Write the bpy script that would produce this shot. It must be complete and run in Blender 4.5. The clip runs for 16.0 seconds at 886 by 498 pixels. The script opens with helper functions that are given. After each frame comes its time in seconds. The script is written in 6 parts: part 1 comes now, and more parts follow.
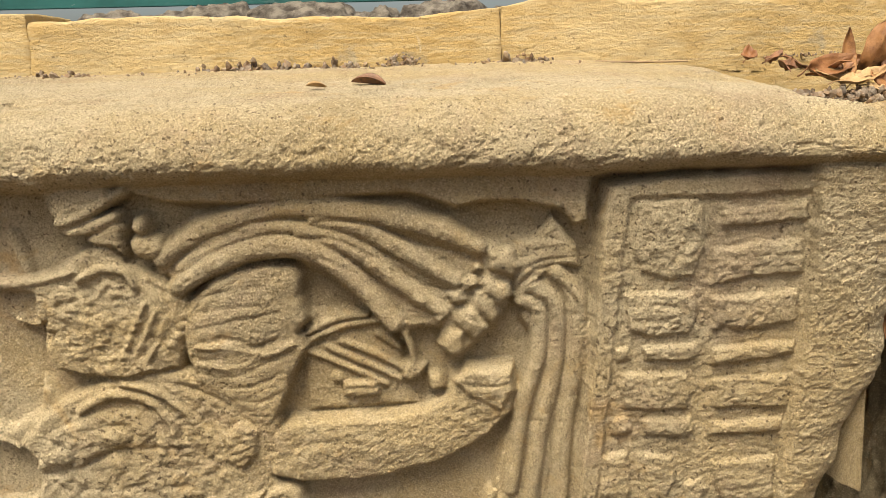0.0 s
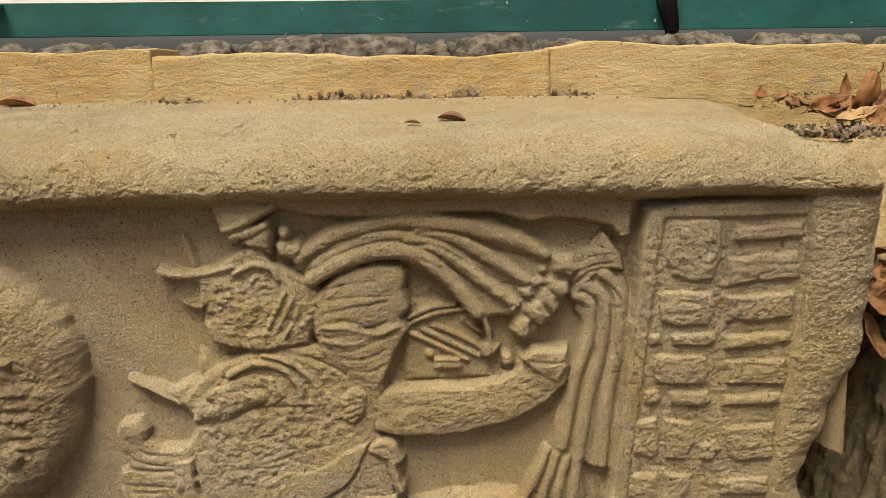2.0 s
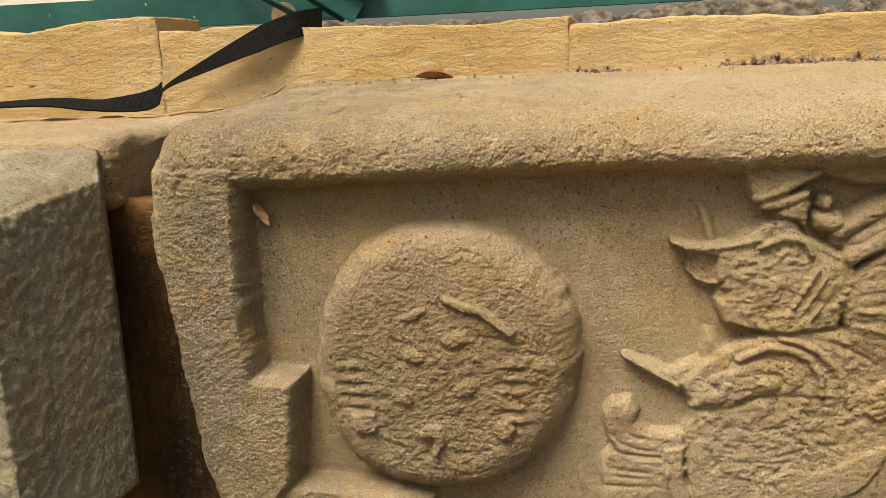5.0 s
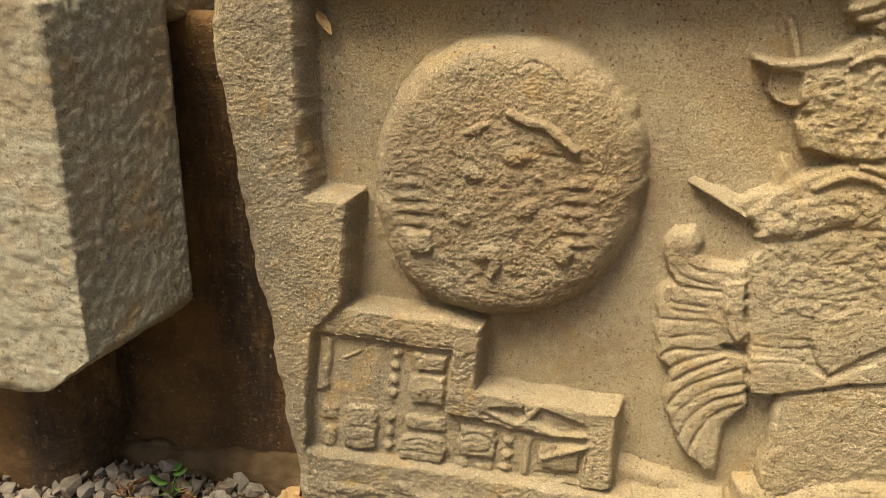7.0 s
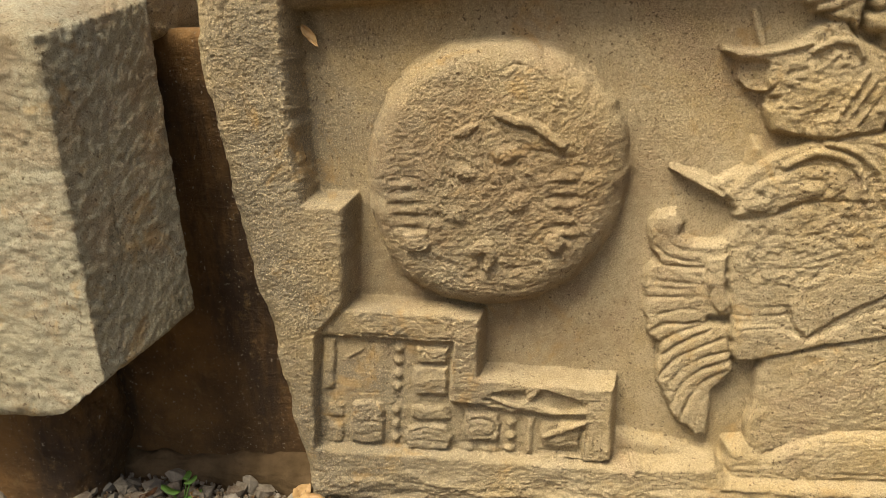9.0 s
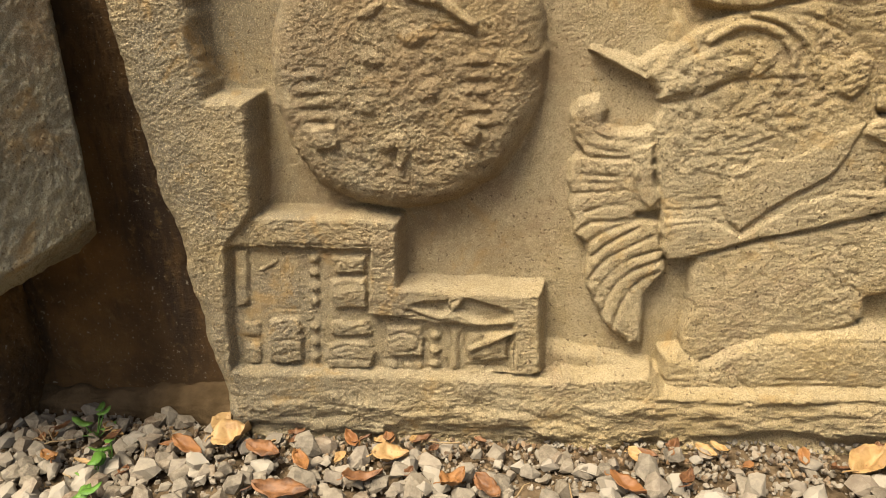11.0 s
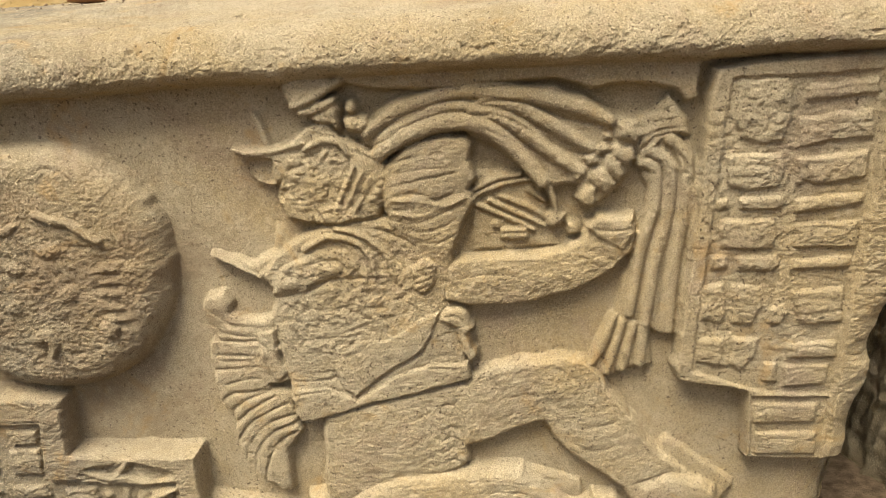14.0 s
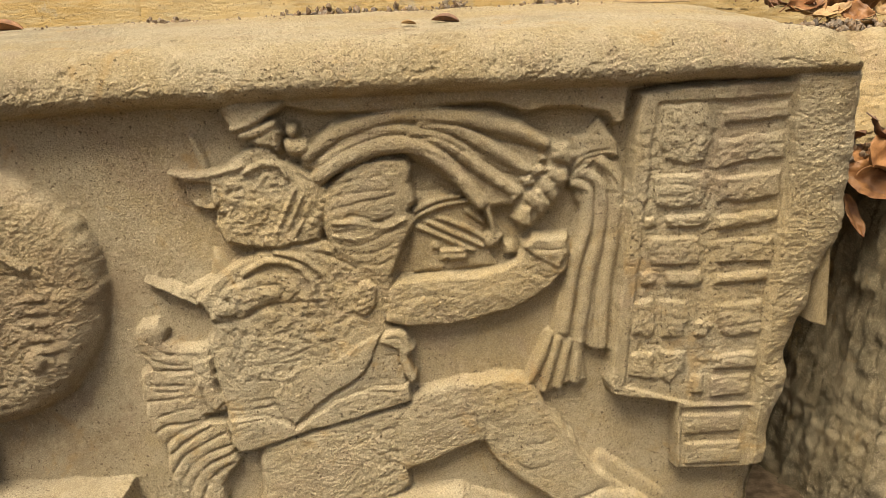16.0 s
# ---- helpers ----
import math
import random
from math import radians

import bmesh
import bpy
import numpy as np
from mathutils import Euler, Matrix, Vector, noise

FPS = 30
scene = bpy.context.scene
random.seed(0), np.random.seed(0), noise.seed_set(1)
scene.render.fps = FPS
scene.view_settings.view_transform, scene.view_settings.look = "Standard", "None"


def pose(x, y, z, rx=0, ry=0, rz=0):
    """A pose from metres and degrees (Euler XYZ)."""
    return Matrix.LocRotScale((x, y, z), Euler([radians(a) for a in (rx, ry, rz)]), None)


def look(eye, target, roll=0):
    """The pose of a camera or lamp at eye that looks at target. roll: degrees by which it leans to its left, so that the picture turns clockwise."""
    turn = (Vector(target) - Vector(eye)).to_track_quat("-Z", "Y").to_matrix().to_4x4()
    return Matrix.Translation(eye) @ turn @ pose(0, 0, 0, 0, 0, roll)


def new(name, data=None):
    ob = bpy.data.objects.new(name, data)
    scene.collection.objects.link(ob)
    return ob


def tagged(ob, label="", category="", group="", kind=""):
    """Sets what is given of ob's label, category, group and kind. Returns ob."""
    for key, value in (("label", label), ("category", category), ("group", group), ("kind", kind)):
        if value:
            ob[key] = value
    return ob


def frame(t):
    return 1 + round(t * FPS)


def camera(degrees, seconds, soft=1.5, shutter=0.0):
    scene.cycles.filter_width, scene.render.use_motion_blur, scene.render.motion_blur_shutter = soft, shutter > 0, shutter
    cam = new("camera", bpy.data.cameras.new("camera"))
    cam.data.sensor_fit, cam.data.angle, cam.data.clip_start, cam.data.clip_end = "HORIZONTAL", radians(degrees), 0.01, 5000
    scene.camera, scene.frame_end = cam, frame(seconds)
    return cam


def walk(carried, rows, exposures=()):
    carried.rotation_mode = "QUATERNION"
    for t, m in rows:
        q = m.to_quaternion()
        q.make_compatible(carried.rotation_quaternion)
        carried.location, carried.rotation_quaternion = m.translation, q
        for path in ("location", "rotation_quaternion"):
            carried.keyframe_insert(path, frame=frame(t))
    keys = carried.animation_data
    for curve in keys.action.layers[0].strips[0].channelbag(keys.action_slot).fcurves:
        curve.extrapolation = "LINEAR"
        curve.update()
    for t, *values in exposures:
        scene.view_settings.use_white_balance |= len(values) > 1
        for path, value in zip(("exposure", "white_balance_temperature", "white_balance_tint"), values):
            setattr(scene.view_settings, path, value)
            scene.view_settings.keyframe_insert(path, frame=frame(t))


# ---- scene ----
cam = camera(57.0, 16.0, soft=0.6)
PATH = [
    (0, (-0.004, 0.044, 0.676), (0.028, 1.998, 0.252), -1.9),
    (0.5, (0.005, -0.067, 0.695), (0.063, 1.882, 0.252), -1.7),
    (1, (0.001, -0.125, 0.715), (0.066, 1.828, 0.288), -1.8),
    (1.5, (-0.02, -0.125, 0.713), (0.058, 1.83, 0.298), -1.3),
    (2, (-0.07, -0.128, 0.72), (-0.062, 1.827, 0.297), -1.0),
    (2.5, (-0.137, -0.125, 0.731), (-0.308, 1.82, 0.297), -1.6),
    (3, (-0.224, -0.124, 0.732), (-0.565, 1.801, 0.31), -2.3),
    (3.5, (-0.305, -0.124, 0.728), (-0.745, 1.786, 0.328), -2.6),
    (3.7, (-0.323, -0.124, 0.732), (-0.772, 1.788, 0.354), -2.6),
    (5.8, (-0.401, -0.091, 0.629), (-0.884, 1.787, 0.141), -1.8),
    (6, (-0.405, -0.097, 0.607), (-0.898, 1.775, 0.103), -1.4),
    (6.5, (-0.405, -0.097, 0.586), (-0.925, 1.751, 0.027), -0.5),
    (7, (-0.401, -0.115, 0.589), (-0.946, 1.714, -0.012), -0.1),
    (7.5, (-0.401, -0.145, 0.642), (-0.93, 1.657, -0.046), -2.7),
    (8, (-0.423, -0.16, 0.644), (-0.892, 1.678, 0.011), -3.1),
    (8.2, (-0.441, -0.172, 0.661), (-0.876, 1.669, 0.011), -2.6),
    (10.3, (-0.433, -0.122, 0.52), (-0.857, 1.727, -0.112), -3.7),
    (10.5, (-0.422, -0.128, 0.524), (-0.855, 1.714, -0.123), -4.2),
    (11, (-0.377, -0.123, 0.505), (-0.769, 1.722, -0.16), -3.9),
    (11.5, (-0.291, -0.12, 0.526), (-0.579, 1.715, -0.216), -3.6),
    (12, (-0.212, -0.133, 0.553), (-0.443, 1.703, -0.204), -4.0),
    (12.5, (-0.159, -0.135, 0.604), (-0.406, 1.714, -0.118), -4.2),
    (13, (-0.126, -0.15, 0.648), (-0.37, 1.724, -0.006), -4.4),
    (13.5, (-0.101, -0.157, 0.671), (-0.278, 1.743, 0.074), -4.0),
    (14, (-0.071, -0.153, 0.686), (-0.23, 1.739, 0.057), -3.8),
    (14.5, (-0.035, -0.156, 0.699), (-0.106, 1.755, 0.111), -3.2),
    (15, (-0.024, -0.166, 0.715), (-0.048, 1.756, 0.162), -2.9),
    (15.5, (-0.049, -0.174, 0.681), (-0.025, 1.763, 0.186), -2.0),
    (16, (-0.108, -0.172, 0.669), (-0.032, 1.752, 0.13), -2.8),
]
walk(cam, [(t, look(eye, target, roll)) for t, eye, target, roll in PATH],
     [(0, 0.70, 6750, 10), (0.7, 0.67, 6750, 10), (1.5, 0.30, 6850, 10), (2.5, 0.12, 7050, 10), (3.7, -0.10, 7250, 10), (6, 0.72, 7450, 10), (8, 0.69, 7350, 10),
      (10.5, 0.65, 7450, 10), (11.5, 0.84, 6950, 10), (12.5, 0.87, 6450, 10), (14, 0.73, 6450, 10), (15, 0.45, 6950, 10), (16, 0.55, 6850, 10)])
# ---- light ----
world = bpy.data.worlds.new("sky")
scene.world = world
world.use_nodes = True
SUN_EL, SUN_AZ = 62.0, 205.0   # degrees; azimuth clockwise from +y, so the sun stands in front of the slab and to its left
sky = world.node_tree.nodes.new("ShaderNodeTexSky")
sky.sky_type, sky.sun_disc = "NISHITA", False
sky.sun_elevation, sky.sun_rotation = radians(SUN_EL), radians(SUN_AZ)
sky.air_density, sky.dust_density, sky.ozone_density = 1.0, 5.0, 0.6
back = world.node_tree.nodes["Background"]
back.inputs["Strength"].default_value = 0.105
world.node_tree.links.new(sky.outputs[0], back.inputs[0])
sun = new("sun", bpy.data.lights.new("sun", "SUN"))
sun.data.energy, sun.data.angle, sun.data.color = 4.7, radians(32), (1.0, 0.94, 0.81)
sun.matrix_world = look((0, 0, 5), (0 + math.sin(radians(SUN_AZ)) * -math.cos(radians(SUN_EL)),
                                   -math.cos(radians(SUN_AZ)) * math.cos(radians(SUN_EL)), 5 - math.sin(radians(SUN_EL))))


# ---- noise and mesh helpers ----
def lattice(ix, iy, iz, seed):
    n = (ix * 374761393 + iy * 668265263 + iz * 2147483647 + seed * 1274126177) & 0xFFFFFFFF
    n = ((n ^ (n >> 13)) * 1274126177) & 0xFFFFFFFF
    n = ((n ^ (n >> 15)) * 2246822519) & 0xFFFFFFFF
    return ((n ^ (n >> 16)) & 0xFFFF) / 32767.5 - 1.0


def value_noise(x, y, z, seed=0):
    x, y, z = np.broadcast_arrays(np.asarray(x, float), np.asarray(y, float), np.asarray(z, float))
    fx, fy, fz = np.floor(x), np.floor(y), np.floor(z)
    ix, iy, iz = fx.astype(np.int64), fy.astype(np.int64), fz.astype(np.int64)
    tx, ty, tz = x - fx, y - fy, z - fz
    tx, ty, tz = tx * tx * (3 - 2 * tx), ty * ty * (3 - 2 * ty), tz * tz * (3 - 2 * tz)
    out = 0.0
    for dx in (0, 1):
        for dy in (0, 1):
            for dz in (0, 1):
                w = (tx if dx else 1 - tx) * (ty if dy else 1 - ty) * (tz if dz else 1 - tz)
                out = out + w * lattice(ix + dx, iy + dy, iz + dz, seed)
    return out


def fbm(x, y, z, octaves=4, seed=0, gain=0.5):
    total, amp = 0.0, 1.0
    for i in range(octaves):
        total = total + amp * value_noise(x, y, z, seed + i * 17)
        x, y, z, amp = x * 2.03 + 5.1, y * 2.03 + 1.7, z * 2.03 + 9.2, amp * gain
    return total


def mesh_of(name, verts, faces, smooth=True):
    me = bpy.data.meshes.new(name)
    verts, faces = np.asarray(verts, np.float32), np.asarray(faces, np.int32)
    me.vertices.add(len(verts))
    me.vertices.foreach_set("co", verts.ravel())
    k = faces.shape[1]
    me.loops.add(faces.size)
    me.loops.foreach_set("vertex_index", faces.ravel())
    me.polygons.add(len(faces))
    me.polygons.foreach_set("loop_start", np.arange(0, faces.size, k, dtype=np.int32))
    me.polygons.foreach_set("loop_total", np.full(len(faces), k, np.int32))
    me.polygons.foreach_set("use_smooth", np.full(len(faces), smooth))
    me.update(calc_edges=True)
    return me


def grid_faces(rows, cols):
    a = np.arange(rows * cols).reshape(rows, cols)
    return np.stack([a[:-1, :-1], a[:-1, 1:], a[1:, 1:], a[1:, :-1]], -1).reshape(-1, 4)


def part(name, bm, mat, parent, label="", smooth=False):
    me = bpy.data.meshes.new(name)
    bm.to_mesh(me)
    bm.free()
    for p in me.polygons:
        p.use_smooth = smooth
    me.materials.append(mat)
    ob = new(name, me)
    if parent:
        ob.parent = parent
    return tagged(ob, label)


# ---- materials ----
class Mat:
    def __init__(self, name, rough=0.9, spec=0.25):
        self.m = bpy.data.materials.new(name)
        self.m.use_nodes = True
        self.t = self.m.node_tree
        self.b = self.t.nodes["Principled BSDF"]
        self.b.inputs["Roughness"].default_value = rough
        self.b.inputs["Specular IOR Level"].default_value = spec
        self.co = self.t.nodes.new("ShaderNodeTexCoord").outputs["Object"]

    def node(self, kind, **inputs):
        n = self.t.nodes.new(kind)
        for k, v in inputs.items():
            self.set(n, k.replace("_", " "), v)
        return n

    def set(self, n, k, v):
        if isinstance(v, bpy.types.NodeSocket):
            self.t.links.new(v, n.inputs[k])
        else:
            n.inputs[k].default_value = v

    def stretch(self, sx, sy, sz):
        n = self.node("ShaderNodeMapping", Vector=self.co)
        n.inputs["Scale"].default_value = (sx, sy, sz)
        return n.outputs[0]

    def noise(self, scale, detail=4.0, rough=0.55, co=None, twist=0.0):
        return self.node("ShaderNodeTexNoise", Vector=co or self.co, Scale=scale, Detail=detail, Roughness=rough, Distortion=twist).outputs["Fac"]

    def ramp(self, fac, lo, hi, a=0.0, b=1.0):
        n = self.node("ShaderNodeMapRange", Value=fac)
        n.interpolation_type = "SMOOTHSTEP"
        for i, v in enumerate((lo, hi, a, b)):
            n.inputs[i + 1].default_value = v
        return n.outputs[0]

    def mix(self, fac, a, b):
        n = self.t.nodes.new("ShaderNodeMix")
        n.data_type = "RGBA"
        for i, v in ((0, fac), (6, a), (7, b)):
            if isinstance(v, bpy.types.NodeSocket):
                self.t.links.new(v, n.inputs[i])
            else:
                n.inputs[i].default_value = v if i == 0 else (*v, 1)
        return n.outputs[2]

    def math(self, op, a, b):
        n = self.t.nodes.new("ShaderNodeMath")
        n.operation = op
        for i, v in enumerate((a, b)):
            if isinstance(v, bpy.types.NodeSocket):
                self.t.links.new(v, n.inputs[i])
            else:
                n.inputs[i].default_value = v
        return n.outputs[0]

    def colour(self, c):
        self.set(self.b, "Base Color", c if isinstance(c, bpy.types.NodeSocket) else (*c, 1))
        return self

    def bump(self, height, metres, before=None):
        n = self.node("ShaderNodeBump", Height=height, Distance=metres)
        if before:
            self.t.links.new(before, n.inputs["Normal"])
        self.t.links.new(n.outputs[0], self.b.inputs["Normal"])
        return n.outputs[0]

    def axis(self, i):
        return self.node("ShaderNodeSeparateXYZ", Vector=self.co).outputs[i]


def limestone(name, pale, warm, grey, grey_amount=0.5, grain=0.0012, pits=0.8, dark=(0.12, 0.085, 0.05), rosy=(0.47, 0.345, 0.22), grey_side=None, stain=None, streaks=0.0):
    """Weathered limestone: buff and ochre clouds, grey weathering, dark pits and grain."""
    m = Mat(name, 0.93, 0.15)
    c = m.mix(m.ramp(m.noise(5.0, 6, 0.65), 0.38, 0.64), pale, warm)
    c = m.mix(m.ramp(m.noise(8.0, 6, 0.7, twist=0.8), 0.50, 0.66, 0.0, 0.7), c, rosy)
    grey_mix = m.math("MULTIPLY", m.ramp(m.noise(3.1, 6, 0.65, twist=0.6), 0.50, 0.70), grey_amount)
    if grey_side:   # where the stone is greyer and darker, from this x towards that
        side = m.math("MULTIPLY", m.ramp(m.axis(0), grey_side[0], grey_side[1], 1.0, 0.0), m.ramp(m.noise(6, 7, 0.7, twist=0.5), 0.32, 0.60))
        grey_mix = m.math("MAXIMUM", grey_mix, m.math("MULTIPLY", side, 0.85))
    c = m.mix(grey_mix, c, grey)
    c = m.mix(m.ramp(m.noise(24, 6, 0.75), 0.42, 0.70, 0.0, 0.40), c, tuple(v * 0.70 for v in warm))
    c = m.mix(m.ramp(m.noise(560, 4, 0.95), 0.49, 0.58, 0.0, 0.68), c, tuple(v * 0.34 for v in warm))
    c = m.mix(m.ramp(m.noise(700, 2, 0.8, twist=0.4), 0.54, 0.62, 0.0, 0.65), c, tuple(min(1, v * 1.3) for v in pale))
    c = m.mix(m.ramp(m.noise(60, 5, 0.8), 0.54, 0.68, 0.0, 0.40), c, tuple(min(1, v * 1.28) for v in pale))
    c = m.mix(m.ramp(m.noise(16, 5, 0.7, twist=0.6), 0.56, 0.70, 0.0, 0.45), c, (0.50, 0.31, 0.11))
    speck = m.ramp(m.noise(260, 2, 0.6), 0.635, 0.665)
    patch = m.ramp(m.noise(11, 3, 0.5), 0.38, 0.54)
    c = m.mix(m.math("MULTIPLY", m.math("MULTIPLY", speck, patch), pits), c, dark)
    if stain:       # an iron-brown stain round (x, z), of that radius
        off = [m.math("POWER", m.math("DIVIDE", m.math("SUBTRACT", m.axis(k), stain[i]), stain[2]), 2.0) for i, k in ((0, 0), (1, 2))]
        near = m.ramp(m.math("ADD", off[0], off[1]), 0.35, 1.1, 1.0, 0.0)
        c = m.mix(m.math("MULTIPLY", near, m.ramp(m.noise(14, 6, 0.7), 0.36, 0.62, 0.0, 0.5)), c, (0.27, 0.18, 0.10))
    m.colour(c)
    if streaks:     # dark algae run down the face
        c = m.mix(m.ramp(m.noise(9, 6, 0.7, m.stretch(3.0, 3.0, 0.35)), 0.56, 0.70, 0.0, streaks), c, (0.09, 0.075, 0.045))
        m.colour(c)
    n = m.bump(m.noise(760, 3, 0.85), grain * 2.6)
    m.bump(m.noise(330, 4, 0.75), grain * 2.2, n)
    return m


# The slab's dimmer left is put into lichen grey and a widened brown stain.
carved_stone = limestone("carved limestone", (0.577, 0.476, 0.304), (0.530, 0.398, 0.203), (0.205, 0.190, 0.155), 0.4, grey_side=(-0.80, -0.30), stain=(-0.55, 0.36, 0.20))
left_stone = limestone("pale limestone", (0.470, 0.445, 0.335), (0.420, 0.370, 0.245), (0.330, 0.325, 0.265), 0.5, stain=(0.38, 0.16, 0.10), streaks=0.6)
# grey_side here turns only the block's left face dark grey-brown
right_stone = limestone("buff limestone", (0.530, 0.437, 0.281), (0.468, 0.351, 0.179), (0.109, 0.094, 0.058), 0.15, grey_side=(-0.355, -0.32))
fracture_stone = limestone("freshly broken limestone", (0.58, 0.46, 0.27), (0.53, 0.36, 0.15), (0.36, 0.31, 0.22), 0.3)
fill_stone = limestone("ledge limestone", (0.562, 0.460, 0.296), (0.515, 0.374, 0.195), (0.406, 0.367, 0.296), 0.4)


def sawn_material():
    m = Mat("sawn yellow stone", 0.92, 0.12)
    long = m.stretch(1.0, 6, 9)
    c = m.mix(m.ramp(m.noise(7, 5, 0.6), 0.35, 0.65), (0.515, 0.390, 0.195), (0.452, 0.312, 0.125))
    c = m.mix(m.ramp(m.noise(22, 5, 0.6, long), 0.42, 0.66, 0, 0.4), c, (0.484, 0.413, 0.265))
    c = m.mix(m.ramp(m.noise(14, 4, 0.7), 0.60, 0.72, 0, 0.6), c, (0.312, 0.289, 0.218))
    c = m.mix(m.ramp(m.noise(9, 4, 0.75, twist=1.0), 0.66, 0.72, 0, 0.8), c, (0.562, 0.530, 0.437))
    c = m.mix(m.ramp(m.noise(150, 3, 0.6), 0.62, 0.70, 0, 0.55), c, (0.109, 0.078, 0.039))
    m.colour(c)
    n = m.bump(m.noise(40, 5, 0.7, m.stretch(1.0, 2, 3)), 0.004)
    m.bump(m.noise(190, 5, 0.75), 0.004, n)
    return m.m


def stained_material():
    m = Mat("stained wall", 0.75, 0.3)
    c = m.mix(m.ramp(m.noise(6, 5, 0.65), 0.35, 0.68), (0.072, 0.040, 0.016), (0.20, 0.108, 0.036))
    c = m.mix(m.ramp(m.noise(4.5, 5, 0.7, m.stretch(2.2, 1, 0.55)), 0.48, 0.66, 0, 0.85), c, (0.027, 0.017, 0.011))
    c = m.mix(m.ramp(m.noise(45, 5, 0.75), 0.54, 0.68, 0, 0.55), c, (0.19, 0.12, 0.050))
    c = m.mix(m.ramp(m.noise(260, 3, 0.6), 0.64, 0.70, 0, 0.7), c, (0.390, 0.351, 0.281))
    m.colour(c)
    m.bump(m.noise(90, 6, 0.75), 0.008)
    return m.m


def green_material():
    m = Mat("green enamel", 0.42, 0.4)
    c = m.mix(m.ramp(m.noise(9, 4, 0.6), 0.35, 0.7), (0.009, 0.066, 0.058), (0.016, 0.101, 0.090))
    c = m.mix(m.ramp(m.noise(18, 6, 0.75, m.stretch(0.5, 2, 2)), 0.58, 0.72, 0, 0.55), c, (0.133, 0.203, 0.187))
    c = m.mix(m.ramp(m.noise(55, 4, 0.6), 0.70, 0.74), c, (0.484, 0.499, 0.452))
    m.colour(c)
    m.bump(m.noise(70, 4, 0.6), 0.0008)
    return m.m


def plain(name, a, b, scale, rough, spec=0.3, bump=0.001):
    m = Mat(name, rough, spec)
    m.colour(m.mix(m.ramp(m.noise(scale, 5, 0.62), 0.35, 0.67), a, b))
    if bump:
        m.bump(m.noise(scale * 5, 4, 0.65), bump)
    return m.m


def island_material(name, stops, rough=0.9, fleck=0.3, bump=0.0015):
    m = Mat(name, rough, 0.2)
    r = m.t.nodes.new("ShaderNodeNewGeometry").outputs["Random Per Island"]
    ramp = m.node("ShaderNodeValToRGB", Fac=r)
    e = ramp.color_ramp.elements
    e[0].color, e[1].color = (*stops[0], 1), (*stops[-1], 1)
    for i, s in enumerate(stops[1:-1], 1):
        e.new(i / (len(stops) - 1)).color = (*s, 1)
    c = m.mix(m.ramp(m.noise(90, 6, 0.75), 0.38, 0.62, 0, fleck + 0.25), ramp.outputs[0], (0.30, 0.26, 0.20))
    m.colour(c)
    m.bump(m.noise(180, 4, 0.7), bump)
    return m.m


def leaf_material(name, a, b, edge):
    m = Mat(name, 0.55, 0.35)
    r = m.t.nodes.new("ShaderNodeObjectInfo").outputs["Random"]
    c = m.mix(r, a, b)
    c = m.mix(m.ramp(m.noise(60, 5, 0.65), 0.42, 0.68, 0, 0.75), c, edge)
    c = m.mix(m.ramp(m.noise(300, 2, 0.5), 0.66, 0.75, 0, 0.6), c, tuple(v * 0.4 for v in edge))
    m.colour(c)
    m.bump(m.noise(140, 4, 0.6), 0.0012)
    return m.m


sawn_stone, stained, green_paint = sawn_material(), stained_material(), green_material()
grey_rock = plain("grey rock", (0.192, 0.168, 0.132), (0.048, 0.040, 0.032), 34, 0.95, 0.1, 0.006)
soil_mat = plain("soil and grit", (0.165, 0.118, 0.072), (0.080, 0.055, 0.032), 60, 0.97, 0.1, 0.004)
mortar = plain("mortar foot", (0.115, 0.078, 0.043), (0.060, 0.040, 0.020), 16, 0.95, 0.1, 0.004)
black_strap = plain("black webbing", (0.006, 0.006, 0.006), (0.012, 0.012, 0.012), 200, 0.9, 0.05, 0.0006)
rust_steel = plain("bare brown steel", (0.20, 0.13, 0.07), (0.30, 0.22, 0.12), 60, 0.6, 0.3, 0.0008)
gravel_mat = island_material("gravel", [(0.095, 0.080, 0.062), (0.215, 0.190, 0.152), (0.135, 0.110, 0.080), (0.300, 0.275, 0.230), (0.130, 0.090, 0.058), (0.190, 0.174, 0.150)])
litter_mat = island_material("litter", [(0.10, 0.06, 0.03), (0.20, 0.12, 0.06), (0.06, 0.04, 0.03), (0.28, 0.19, 0.10)], 0.85)
dry_leaf = leaf_material("dry leaf", (0.190, 0.080, 0.027), (0.300, 0.150, 0.055), (0.112, 0.044, 0.016))
dark_leaf = leaf_material("dark dry leaf", (0.112, 0.052, 0.024), (0.208, 0.096, 0.040), (0.040, 0.020, 0.012))
tan_leaf = leaf_material("tan leaf", (0.320, 0.200, 0.080), (0.384, 0.256, 0.120), (0.192, 0.104, 0.040))
green_leaf = leaf_material("green leaf", (0.072, 0.176, 0.024), (0.112, 0.224, 0.040), (0.040, 0.096, 0.016))
lime_leaf = leaf_material("yellow-green leaf", (0.304, 0.336, 0.040), (0.320, 0.352, 0.048), (0.176, 0.224, 0.032))


